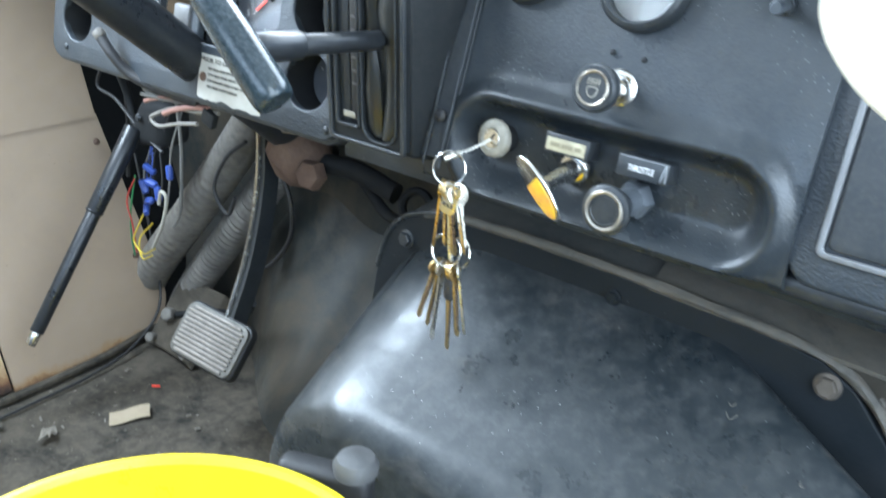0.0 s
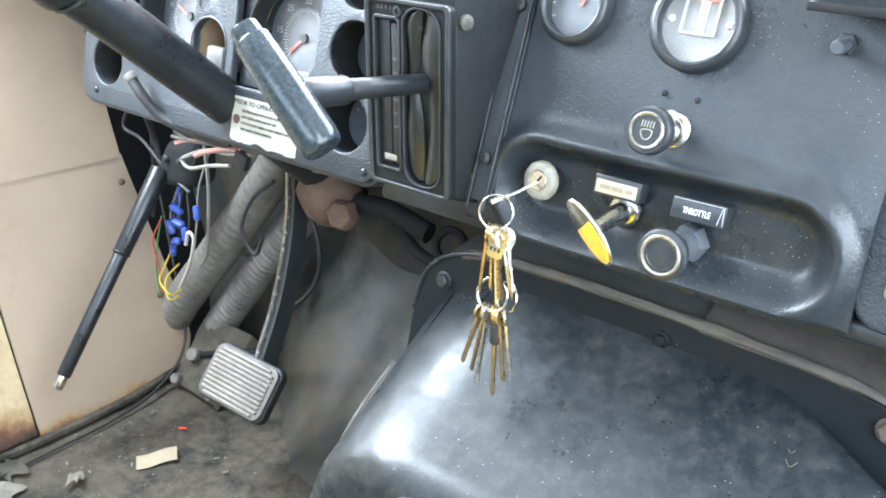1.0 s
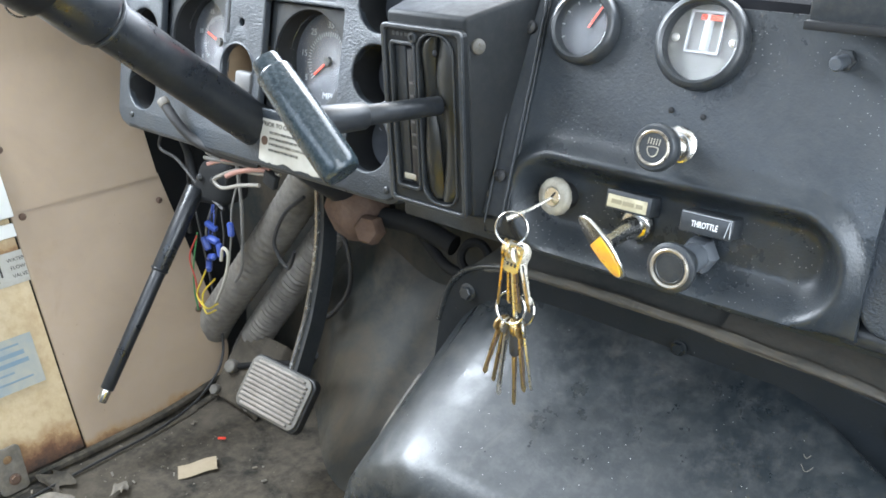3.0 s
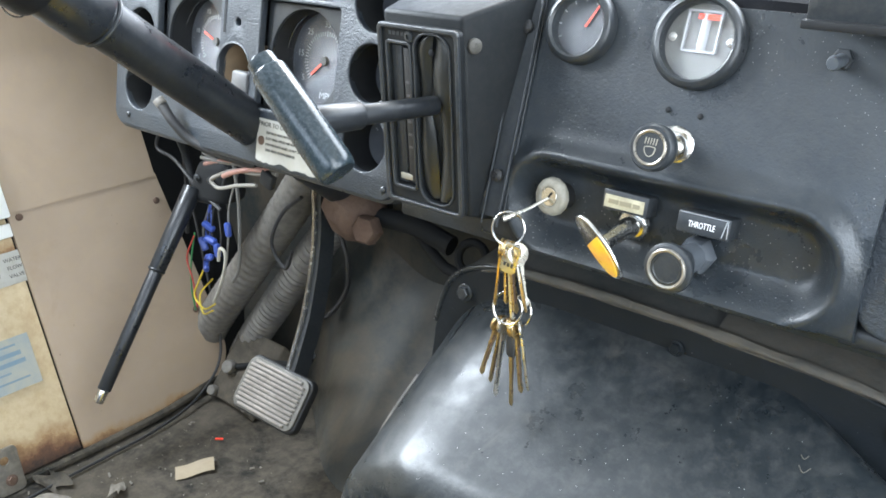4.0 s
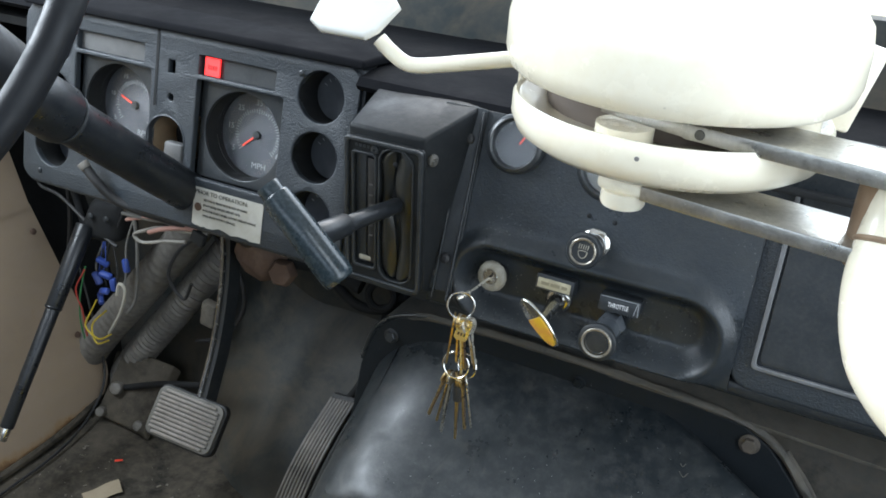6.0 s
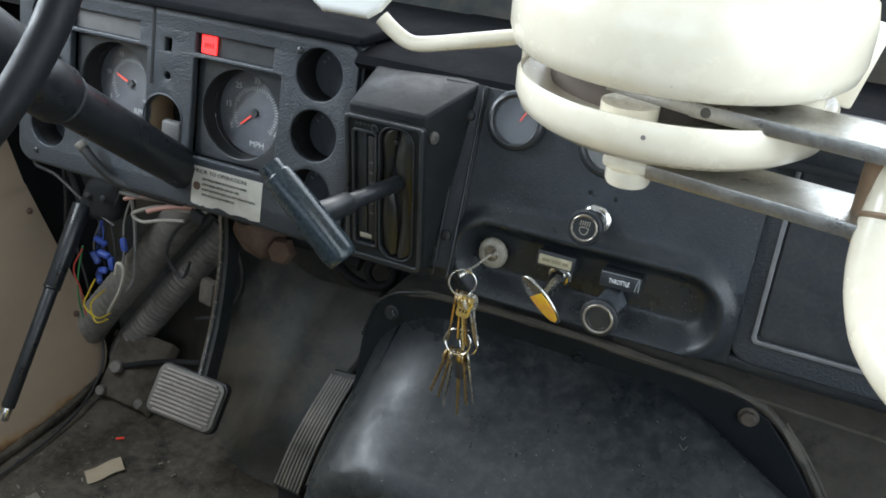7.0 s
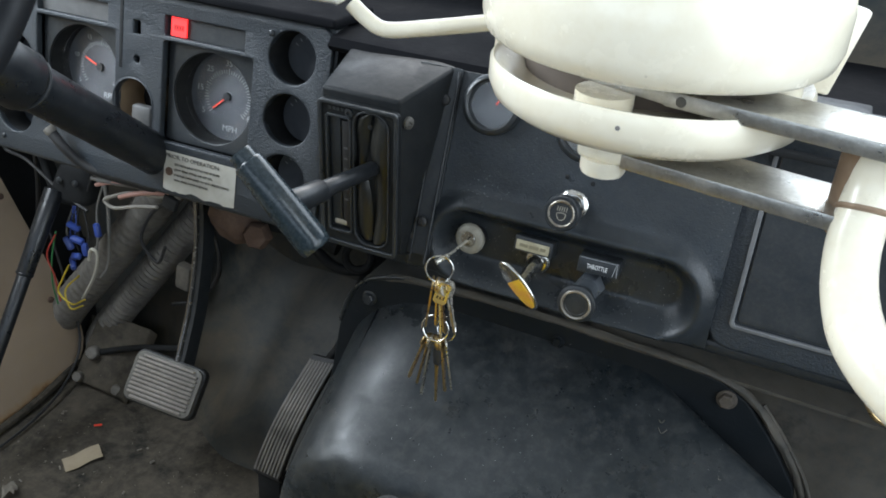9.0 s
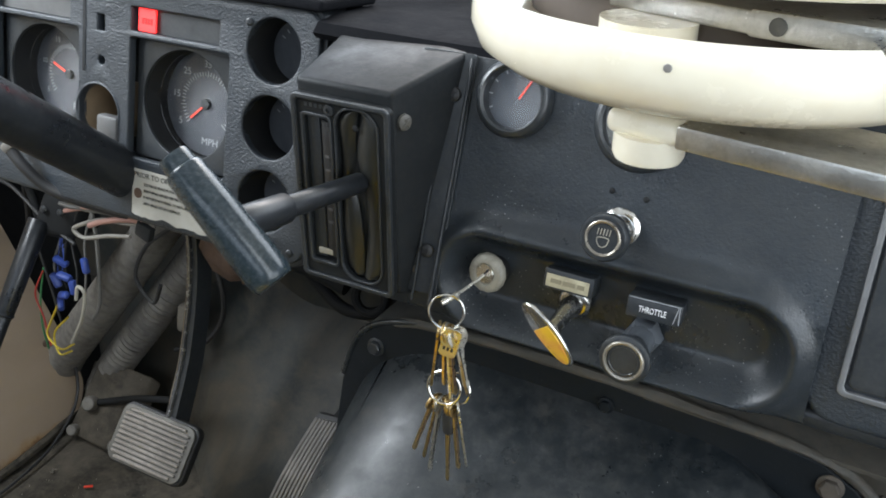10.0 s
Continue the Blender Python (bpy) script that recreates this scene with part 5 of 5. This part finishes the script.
part("wire", tube([(-0.74, 0.172, 0.235), (-0.705, 0.17, 0.29), (-0.69, 0.17, 0.335), (-0.70, 0.168, 0.345), (-0.708, 0.168, 0.322)], 0.0028, 7, 8), material("pale_wire", (0.32, 0.30, 0.25), 0.5), wires, "bare pale wire with a hooked end")
part("wire", tube([(-0.86, 0.2, 0.53), (-0.90, 0.2, 0.47), (-0.85, 0.2, 0.455), (-0.77, 0.19, 0.42), (-0.72, 0.19, 0.40)], 0.003, 7, 8), RUBBER, wires)
part("wire", tube([(-0.69, 0.2, 0.50), (-0.685, 0.2, 0.42), (-0.69, 0.2, 0.36), (-0.70, 0.2, 0.30), (-0.72, 0.2, 0.27)], 0.003, 7, 8), GREYWIRE, wires)
part("wire", tube([(-0.58, 0.24, 0.44), (-0.63, 0.24, 0.40), (-0.655, 0.235, 0.345), (-0.625, 0.235, 0.31), (-0.605, 0.235, 0.345)], 0.0032, 7, 8), RUBBER, wires)
part("wire", tube([(-0.82, 0.22, 0.62), (-0.85, 0.22, 0.5), (-0.87, 0.23, 0.40), (-0.90, 0.24, 0.30)], 0.004, 7, 8), RUBBER, wires)
cut = thing("cut_cable", (-0.50, 0.06, 0.55), "cut cable end with splayed pink and grey cores", "cable")
part("sheath", tube([(-0.582, 0.020, 0.624), (-0.562, 0.022, 0.603), (-0.540, 0.032, 0.580), (-0.50, 0.048, 0.566), (-0.45, 0.062, 0.558)], 0.0065, 12), RUBBER, cut)
for k, (e, mt) in enumerate((((-0.556, 0.058, 0.556), GREYWIRE), ((-0.553, 0.056, 0.541), PINKWIRE), ((-0.562, 0.058, 0.548), GREYWIRE), ((-0.548, 0.054, 0.550), GREYWIRE))):
    part("core", tube([(-0.44, 0.066, 0.548 + 0.003 * k), (-0.49, 0.062, 0.552), (-0.525, 0.058, 0.550), e], 0.0028, 8, 6), mt, cut)
part("core", tube([(-0.415, 0.064, 0.553), (-0.455, 0.060, 0.547), (-0.49, 0.056, 0.545), (-0.525, 0.054, 0.531), (-0.538, 0.053, 0.522), (-0.522, 0.053, 0.515), (-0.485, 0.055, 0.526), (-0.45, 0.058, 0.533)], 0.0026, 10, 8), PALEWIRE, cut, "bent grey cable core")
part("core", tube([(-0.43, 0.061, 0.556), (-0.46, 0.057, 0.552), (-0.49, 0.054, 0.543), (-0.51, 0.053, 0.534)], 0.0034, 10, 8), PINKWIRE, cut, "pink cable core")
part("clip", box(0.022, 0.010, 0.020, pose(-0.428, 0.06, 0.545, 0, 20, 0), 0.003), DARK, cut)
part("plug", rod((-0.580, 0.0205, 0.622), (-0.586, 0.019, 0.629), 0.0075, n=18, bevel=0.001), PALEWIRE, cut, "grey cable plug")

junk = thing("pedal_linkage", (-0.72, 0.22, 0.03), "grimy bolts and linkage at the foot of the side panel", "linkage")
for x, y, z, r in ((-0.80, 0.23, 0.055, 0.013), (-0.77, 0.25, 0.03, 0.015), (-0.815, 0.20, 0.014, 0.010), (-0.73, 0.21, 0.008, 0.011)):
    part("nut", lathe([(r, -r * 0.7), (r, r * 0.3), (r * 0.8, r * 0.6), (r * 0.3, r * 0.7)], axes((x, y, z + 0.01), (0.3, -0.8, 0.5)), 10), HOSE, junk)
part("rod", tube([(-0.80, 0.24, 0.06), (-0.70, 0.25, 0.10), (-0.60, 0.24, 0.14), (-0.53, 0.2, 0.2)], 0.006, 10), DARK, junk)
part("plate", hexa([(-0.82, 0.22, 0.0), (-0.70, 0.2, 0.0), (-0.70, 0.3, 0.1), (-0.84, 0.3, 0.1), (-0.83, 0.2, 0.014), (-0.71, 0.2, 0.014), (-0.71, 0.29, 0.115), (-0.83, 0.29, 0.115)], 0.004), MAT, junk)
part("loop", tube([(-0.62, 0.30, 0.42), (-0.56, 0.30, 0.36), (-0.55, 0.30, 0.28), (-0.60, 0.30, 0.21), (-0.66, 0.30, 0.18)], 0.004, 8, 8), RUBBER, junk)
part("connector", box(0.03, 0.02, 0.05, pose(-0.625, 0.30, 0.25, 0, 10, 0), 0.005), DUSTY, junk)

# ---- engine cover ----
cover = thing("engine_cover", (0.1, 0.0, 0.0), "smooth black enamelled engine cover with a dusty rounded top", "engine cover")
b = bmesh.new()
# cross-sections of the sloping hood: from the floor up the driver's side, over the top, down the far side
BACK = [(-0.204, 0.112, -0.002), (-0.186, 0.112, 0.375), (-0.162, 0.112, 0.430), (-0.116, 0.112, 0.466), (-0.058, 0.112, 0.481), (0.238, 0.112, 0.477), (0.43, 0.112, -0.002)]
FRONT = [(-0.178, -0.112, -0.002), (-0.170, -0.098, 0.268), (-0.152, -0.094, 0.318), (-0.116, -0.090, 0.348), (-0.066, -0.086, 0.362), (0.640, -0.080, 0.362), (0.70, -0.135, -0.002)]
va, vb = [b.verts.new(p) for p in BACK], [b.verts.new(p) for p in FRONT]
for k in range(6):
    b.faces.new((va[k], vb[k], vb[k + 1], va[k + 1]))
b.faces.new(vb)
b.faces.new(va[::-1])
b.faces.new((va[0], va[6], vb[6], vb[0]))
bmesh.ops.recalc_face_normals(b, faces=b.faces[:])
sel_e = [e for e in b.edges if max(e.verts[0].co.z, e.verts[1].co.z) > 0.2 and min(e.verts[0].co.y, e.verts[1].co.y) < 0.1]
bmesh.ops.bevel(b, geom=sel_e, offset=0.026, segments=8, affect="EDGES", profile=0.5)
part("shell", b, COVER, cover)
part("collar", plate([[(-0.232, 0.0), (-0.215, 0.28), (-0.198, 0.40), (-0.188, 0.44), (-0.174, 0.468), (-0.150, 0.488), (-0.110, 0.500), (0.0, 0.506), (0.15, 0.503), (0.25, 0.498), (0.296, 0.491), (0.328, 0.474), (0.36, 0.438), (0.40, 0.38), (0.43, 0.25), (0.45, 0.0)]], 0.014, axes((0, 0.122, 0), (0, -1, 0)), 0.003), COLLAR, cover)
part("collar_lip", tube([(-0.196, 0.110, 0.41), (-0.184, 0.109, 0.448), (-0.170, 0.109, 0.472), (-0.146, 0.109, 0.490), (-0.106, 0.109, 0.502), (-0.06, 0.109, 0.505)], 0.0035, 10), COVER, cover, "worn glossy lip of the collar")
part("shoulder", sheet(lambda u, v: (-0.176 + 0.060 * v + (0.316 - 0.060 * v) * u, 0.112 + 0.13 * v, 0.502 - 0.034 * max(0.0, 1 - u / 0.28) ** 2 * (1 - 0.5 * v) + 0.052 * v), span(0, 1, 40), span(0, 1, 10), None, 0.006, (0, 0, -1)), SHOULDER, cover, "dusty dark shoulder behind the collar")
rs = random.Random(5)
b = None
for k in range(18):
    x, y, a = -0.02 + 0.36 * rs.random(), -0.06 + 0.13 * rs.random(), 6.3 * rs.random()
    n = 0.003 + 0.006 * rs.random() ** 2
    pts = [(x + n * t * math.cos(a + 0.8 * t), y + n * t * math.sin(a + 0.8 * t)) for t in (-1, 0, 1)]
    b = tube([(px, py, 0.4785 - 0.600 * (0.112 - py)) for px, py in pts], 0.00035, 5, 4, bm=b)
part("scratch_marks", b, DUSTY, cover, "fine pale scratches and lint")
for p, r in (((-0.152, 0.108, 0.459), 0.0078), ((0.105, 0.106, 0.481), 0.0060), ((0.306, 0.106, 0.472), 0.0088)):
    part("bolt", hexhead(p, (0, -1, 0.12), r, r * 0.95, r * 1.32), BROWNBOLT if p[0] > 0.2 else COLLAR if p[0] > 0 else PLASTIC, cover, "hexagon bolt with washer")

ledge = thing("firewall_ledge", (0.2, 0.12, 0.5), "dusty brown sheet metal ledge between cover and dashboard", "ledge", kind="structure")
crest = smooth_path([(-0.13, 0.109, 0.494), (-0.10, 0.107, 0.502), (-0.04, 0.105, 0.507), (0.05, 0.104, 0.509), (0.15, 0.104, 0.507), (0.25, 0.104, 0.502), (0.30, 0.105, 0.495), (0.335, 0.106, 0.476), (0.368, 0.107, 0.440), (0.405, 0.109, 0.385), (0.435, 0.11, 0.28), (0.45, 0.11, 0.1)], 10)


def crest_point(u, v):
    """A low, battered fold along the ledge's edge."""
    p, q = crest[u], crest[min(u + 1, len(crest) - 1)] - crest[max(u - 1, 0)]
    side = Vector((-q.z, 0, q.x)).normalized()
    w = 0.0052 + lumpy(p.x, p.z, 0, 22, 0.0022)
    return p + side * ((v - 0.5) * 2 * w) + Vector((0, -0.0042 * math.sin(math.pi * v) + 0.002 + lumpy(p.x, v, p.z, 60, 0.0016), 0))


part("lip", sheet(crest_point, range(len(crest)), span(0, 1, 7), None, 0.003, (0, 1, 0)), LEDGE, ledge)
part("shelf", sheet(lambda u, v: (u, 0.106 + 0.13 * v, 0.506 + 0.052 * v - 0.03 * max(0.0, u - 0.10)), span(0.138, 0.9, 40), span(0, 1, 6), None, 0.004, (0, 0, -1)), LEDGE, ledge)
part("apron", sheet(lambda u, v: (u, 0.128 + 0.05 * v + lumpy(u, 0, v, 6, 0.006), 0.02 + 0.485 * v - 0.05 * v * max(0.0, u - 0.30)), span(0.30, 1.1, 40), span(0, 1, 20), None, 0.004, (0, 1, 0)), LEDGE, ledge)
part("fold", tube([(0.345, 0.112, 0.475), (0.38, 0.110, 0.435), (0.418, 0.108, 0.375), (0.448, 0.105, 0.27), (0.465, 0.10, 0.05)], 0.0022, 10), LEDGE, ledge)
cab = thing("hanging_cable", (0.50, 0.1, 0.5), "black cable with a brass clip below the dashboard", "cable")
part("cable", tube([(0.49, 0.09, 0.585), (0.505, 0.075, 0.50), (0.50, 0.07, 0.42), (0.49, 0.07, 0.30), (0.50, 0.08, 0.15)], 0.009, 12), RUBBER, cab)
part("clip", tube([(0.425, 0.03, 0.575), (0.44, 0.03, 0.555), (0.46, 0.03, 0.55)], 0.003, 8), BRASS, cab, "brass wire clip")

# ---- cream drum on its steel arms ----
drum = thing("cream_drum", (0.205, -0.166, 0.86), "cream enamelled round drum held by two steel arms", "drum housing")
DC = Vector((0.2060, -0.176, -0.003))
DR = 0.1160
part("dome", lathe([(DR - 0.040, 0.938), (DR - 0.016, 0.932), (DR - 0.008, 0.932), (DR - 0.003, 0.936), (DR, 0.946), (DR, 0.968), (DR - 0.003, 0.982), (DR - 0.012, 0.994), (DR - 0.03, 1.004), (DR - 0.06, 1.010), (0.0, 1.013)], Matrix.Translation(DC + Vector((0.0, 0.0, -0.004))), 80), CREAM, drum)
PR = 0.1070
part("pan", lathe([(PR - 0.024, 0.896), (PR - 0.006, 0.909), (PR - 0.002, 0.910), (PR, 0.907), (PR, 0.895), (PR - 0.004, 0.886), (PR - 0.013, 0.880), (PR - 0.04, 0.877), (0.0, 0.876)], Matrix.Translation(DC + Vector((0.0, -0.003, 0.003))), 80), CREAM, drum)
part("core", lathe([(0.086, 0.889), (0.086, 0.938)], Matrix.Translation(DC + Vector((-0.008, 0.028, 0))), 60), DRUMCORE, drum, "dark brown inner drum")
part("hinge_strap", box(0.006, 0.014, 0.040, axes(DC + Vector((-PR + 0.003, -0.012, 0.922)), (0, 0, 1), (1, 0.1, 0)), 0.0025), CREAM, drum)
for x, y, r, top in ((-0.012, -0.070, 0.0185, 0.9112), (0.082, -0.018, 0.016, 0.936), (-0.05, 0.072, 0.015, 0.936)):
    part("spacer", lathe([(r, 0.888), (r, top)], Matrix.Translation(DC + Vector((x, y, 0))), 28), CREAM, drum)
part("boss", lathe([(0.0105, 0.8470), (0.0138, 0.8480), (0.0150, 0.8505), (0.0152, 0.8590)], Matrix.Translation((0.196, -0.228, 0)), 30), CREAM, drum)
part("lug", box(0.018, 0.010, 0.060, pose(0.316, -0.128, 0.928, 0, 14, 20), 0.003), CREAM, drum)
for y, z in ((0.012, 0.962), (0.012, 0.985)):
    part("rivet", lathe([(0.005, 0), (0.004, 0.004), (0.001, 0.005)], axes(DC + Vector((DR - 0.003, y, z)), (1, 0, 0)), 14), CREAM, drum)
a = radians(-86)
q = DC + Vector(((PR + 0.0002) * math.cos(a), (PR + 0.0002) * math.sin(a) - 0.003, 0.9035))
part("chip", lathe([(0.0016, 0), (0.0013, 0.0003), (0.0005, 0.0004)], axes(q, (math.cos(a), math.sin(a), 0)), 7), WORNRUBBER, drum, "chipped grey spot on the rim")

arms = thing("support_bracket", (0.345, -0.185, 0.86), "galvanised flat steel arms bolted to a rusty pivot collar", "bracket")
AX = Vector((1.0, -0.17, 0.0)).normalized()
part("lower_arm", box(0.1465, 0.050, 0.010, axes((0.2855, -0.2290, 0.8630), (0, 0, 1), AX), 0.0014), STEEL, arms)
part("painted_end", box(0.034, 0.052, 0.0112, axes((0.1990, -0.2135, 0.8634), (0, 0, 1), AX), 0.0045, 3), CREAM, arms, "cream painted end of the lower arm")
part("upper_arm", box(0.190, 0.048, 0.0100, axes((0.328, -0.2430, 0.9120), (0, 0, 1), AX), 0.0014), STEEL, arms)
part("arm_tip", plate([[(0.036, -0.0235), (0.036, 0.0235), (-0.012, 0.017), (-0.030, 0.008), (-0.036, -0.004), (-0.026, -0.013)]], 0.0085, axes((0.201, -0.2220, 0.9078), (0, 0, 1), AX), 0.001), STEEL, arms)
part("edge_bolt", lathe([(0.0034, 0), (0.003, 0.0012), (0.001, 0.0016)], axes((0.241, -0.2522, 0.9120), (-0.17, -1, 0)), 14), PEDALDIRT, arms)
part("collar", lathe([(0.0155, 0.850), (0.0175, 0.852), (0.0175, 0.9065), (0.016, 0.907)], Matrix.Translation((0.3505, -0.2385, 0)), 28), BROWN, arms, "rusty brown pivot collar")
part("bolt", hexhead((0.378, -0.232, 0.9170), (0, 0, 1), 0.011, 0.012, 0.015), STEEL, arms)
pipe = thing("cream_pipe", (0.36, -0.25, 0.80), "bent cream painted pipe carrying the drum", "pipe")
part("pipe", tube([(0.3548, -0.2455, 0.901), (0.3538, -0.250, 0.880), (0.352, -0.267, 0.854), (0.3566, -0.293, 0.8345), (0.3678, -0.3244, 0.8245), (0.3934, -0.351, 0.815), (0.446, -0.3835, 0.806), (0.60, -0.43, 0.797), (0.90, -0.47, 0.79), (1.262, -0.48, 0.79)], 0.0150, 24, 10), CREAM, pipe)
part("weld", ring(axes((0.3533, -0.255, 0.872), (0, 0.5, 1)), 0.0150, 0.0018, 28, 8), BROWN, pipe, "rusty weld bead")
part("cap", lathe([(0.0150, 0), (0.0153, 0.002), (0.012, 0.0050), (0.002, 0.0056)], axes((0.3548, -0.2455, 0.901), (0, 0.2, 1)), 24), STEEL, pipe)
part("wall_plate", lathe([(0.04, 0.0), (0.04, 0.005), (0.02, 0.008)], axes((1.25, -0.48, 0.79), (-1, 0, 0)), 28), CREAM, pipe)

hand = thing("control_lever", (0.06, -0.19, 0.92), "thin cream rod with a flat white paddle end", "lever")
part("rod", tube([(0.135, -0.170, 0.928), (0.098, -0.190, 0.9225), (0.060, -0.199, 0.9145), (0.026, -0.200, 0.9068), (0.012, -0.200, 0.9065), (0.000, -0.201, 0.9130), (-0.010, -0.202, 0.9210)], 0.0058, 14, 10), CREAM, hand)
part("paddle", plate([[(-0.036, -0.010), (-0.026, -0.016), (0.010, -0.014), (0.018, -0.006), (0.028, 0.016), (0.020, 0.024), (-0.020, 0.022), (-0.034, 0.006)]], 0.010, axes((-0.026, -0.203, 0.931), (0.15, -0.80, 0.62), (1, 0.15, -0.10)), 0.0035), WHITE, hand)

# ---- yellow tub and loose things on the floor ----
tub = thing("yellow_tub", (0.013, -0.385, 0.0), "round yellow plastic tub with a grimy rim", "tub")
R = 0.190
part("body", lathe([(R * 0.80, 0.0), (R * 0.82, 0.004), (R * 0.95, 0.351), (R * 0.99, 0.356), (R, 0.363), (R, 0.377), (R - 0.003, 0.381), (R - 0.008, 0.381), (R - 0.012, 0.377), (R * 0.93, 0.346), (R * 0.80, 0.012), (0.0, 0.010)],
                   Matrix.Translation((0.022, -0.368, 0.0)), 90), YELLOW, tub)
part("hoop", ring(Matrix.Translation((0.022, -0.368, 0.306)), R * 0.945, 0.006, 80, 8), YELLOW, tub)
part("carry_lug", box(0.085, 0.026, 0.05, pose(-0.012, -0.158, 0.352, 0, 0, 22), 0.008, 3), RUBBER, tub, "grey plastic carrying lug")
part("lug_cap", lathe([(0.019, 0), (0.020, 0.008), (0.016, 0.015), (0.006, 0.018)], pose(0.012, -0.146, 0.375), 28), GREYPLASTIC, tub, "round grey cap on the lug")

scrap = thing("paper_scrap", (-0.66, 0.05, 0.004), "torn tan scrap of paper on the floor", "paper scrap")
pm = pose(-0.662, 0.052, 0.0075, 2, -3, 62)
part("sheet", sheet(lambda u, v: pm @ Vector((u + 0.0015 * math.sin(v * 90), v + 0.0012 * math.sin(u * 120), 0.0010 * math.sin(u * 60) + 0.001 * math.sin(v * 110))), span(-0.031, 0.031, 16), span(-0.0155, 0.0155, 10), None, 0.0006, (0, 0, -1)), PAPER, scrap)
rd = random.Random(21)
bits = bmesh.new()
for k in range(260):
    x, y = -0.83 + 0.6 * rd.random(), -0.45 + 0.6 * rd.random()
    s = 0.0009 + 0.0026 * rd.random() ** 3
    box(s * (1 + 2 * rd.random()), s, s * 0.6, pose(x, y, 0.004, 40 * rd.random(), 40 * rd.random(), 360 * rd.random()), bm=bits)
me = bpy.data.meshes.new("floor_grit")
bits.to_mesh(me)
bits.free()
me.materials.append(DUSTY)
tagged(new("floor_grit", me), "scattered pale grit and crumbs on the floor", "grit", kind="stuff")
for k, (x, y, s, a, mt, lab) in enumerate(((-0.80, -0.115, 0.045, 20, MAT, "torn dark flake of rubber by the wall"), (-0.755, -0.15, 0.05, 70, DUSTY, "loose flake of grey debris by the wall"), (-0.705, -0.06, 0.03, 130, DUSTY, "loose flake of grey debris on the floor"))):
    fl = thing("debris_flake", (x, y, 0.004), lab, "debris", "debris flakes")
    fm = pose(x, y, 0.012, 14 - 9 * k, 10, a)
    part("flake", sheet(lambda u, v: fm @ Vector((u * s + 0.25 * s * math.sin(v * 7 + k), v * s * 0.7, 0.010 * math.sin(u * 5) * v)), span(-0.5, 0.5, 8), span(-0.5, 0.5, 8), None, 0.001, (0, 0, -1)), mt, fl)
red = thing("red_sliver", (-0.695, 0.125, 0.006), "tiny red plastic sliver on the floor", "debris")
part("sliver", box(0.014, 0.004, 0.003, pose(-0.70, 0.128, 0.007, 0, 0, 40), 0.001), NEEDLE, red)
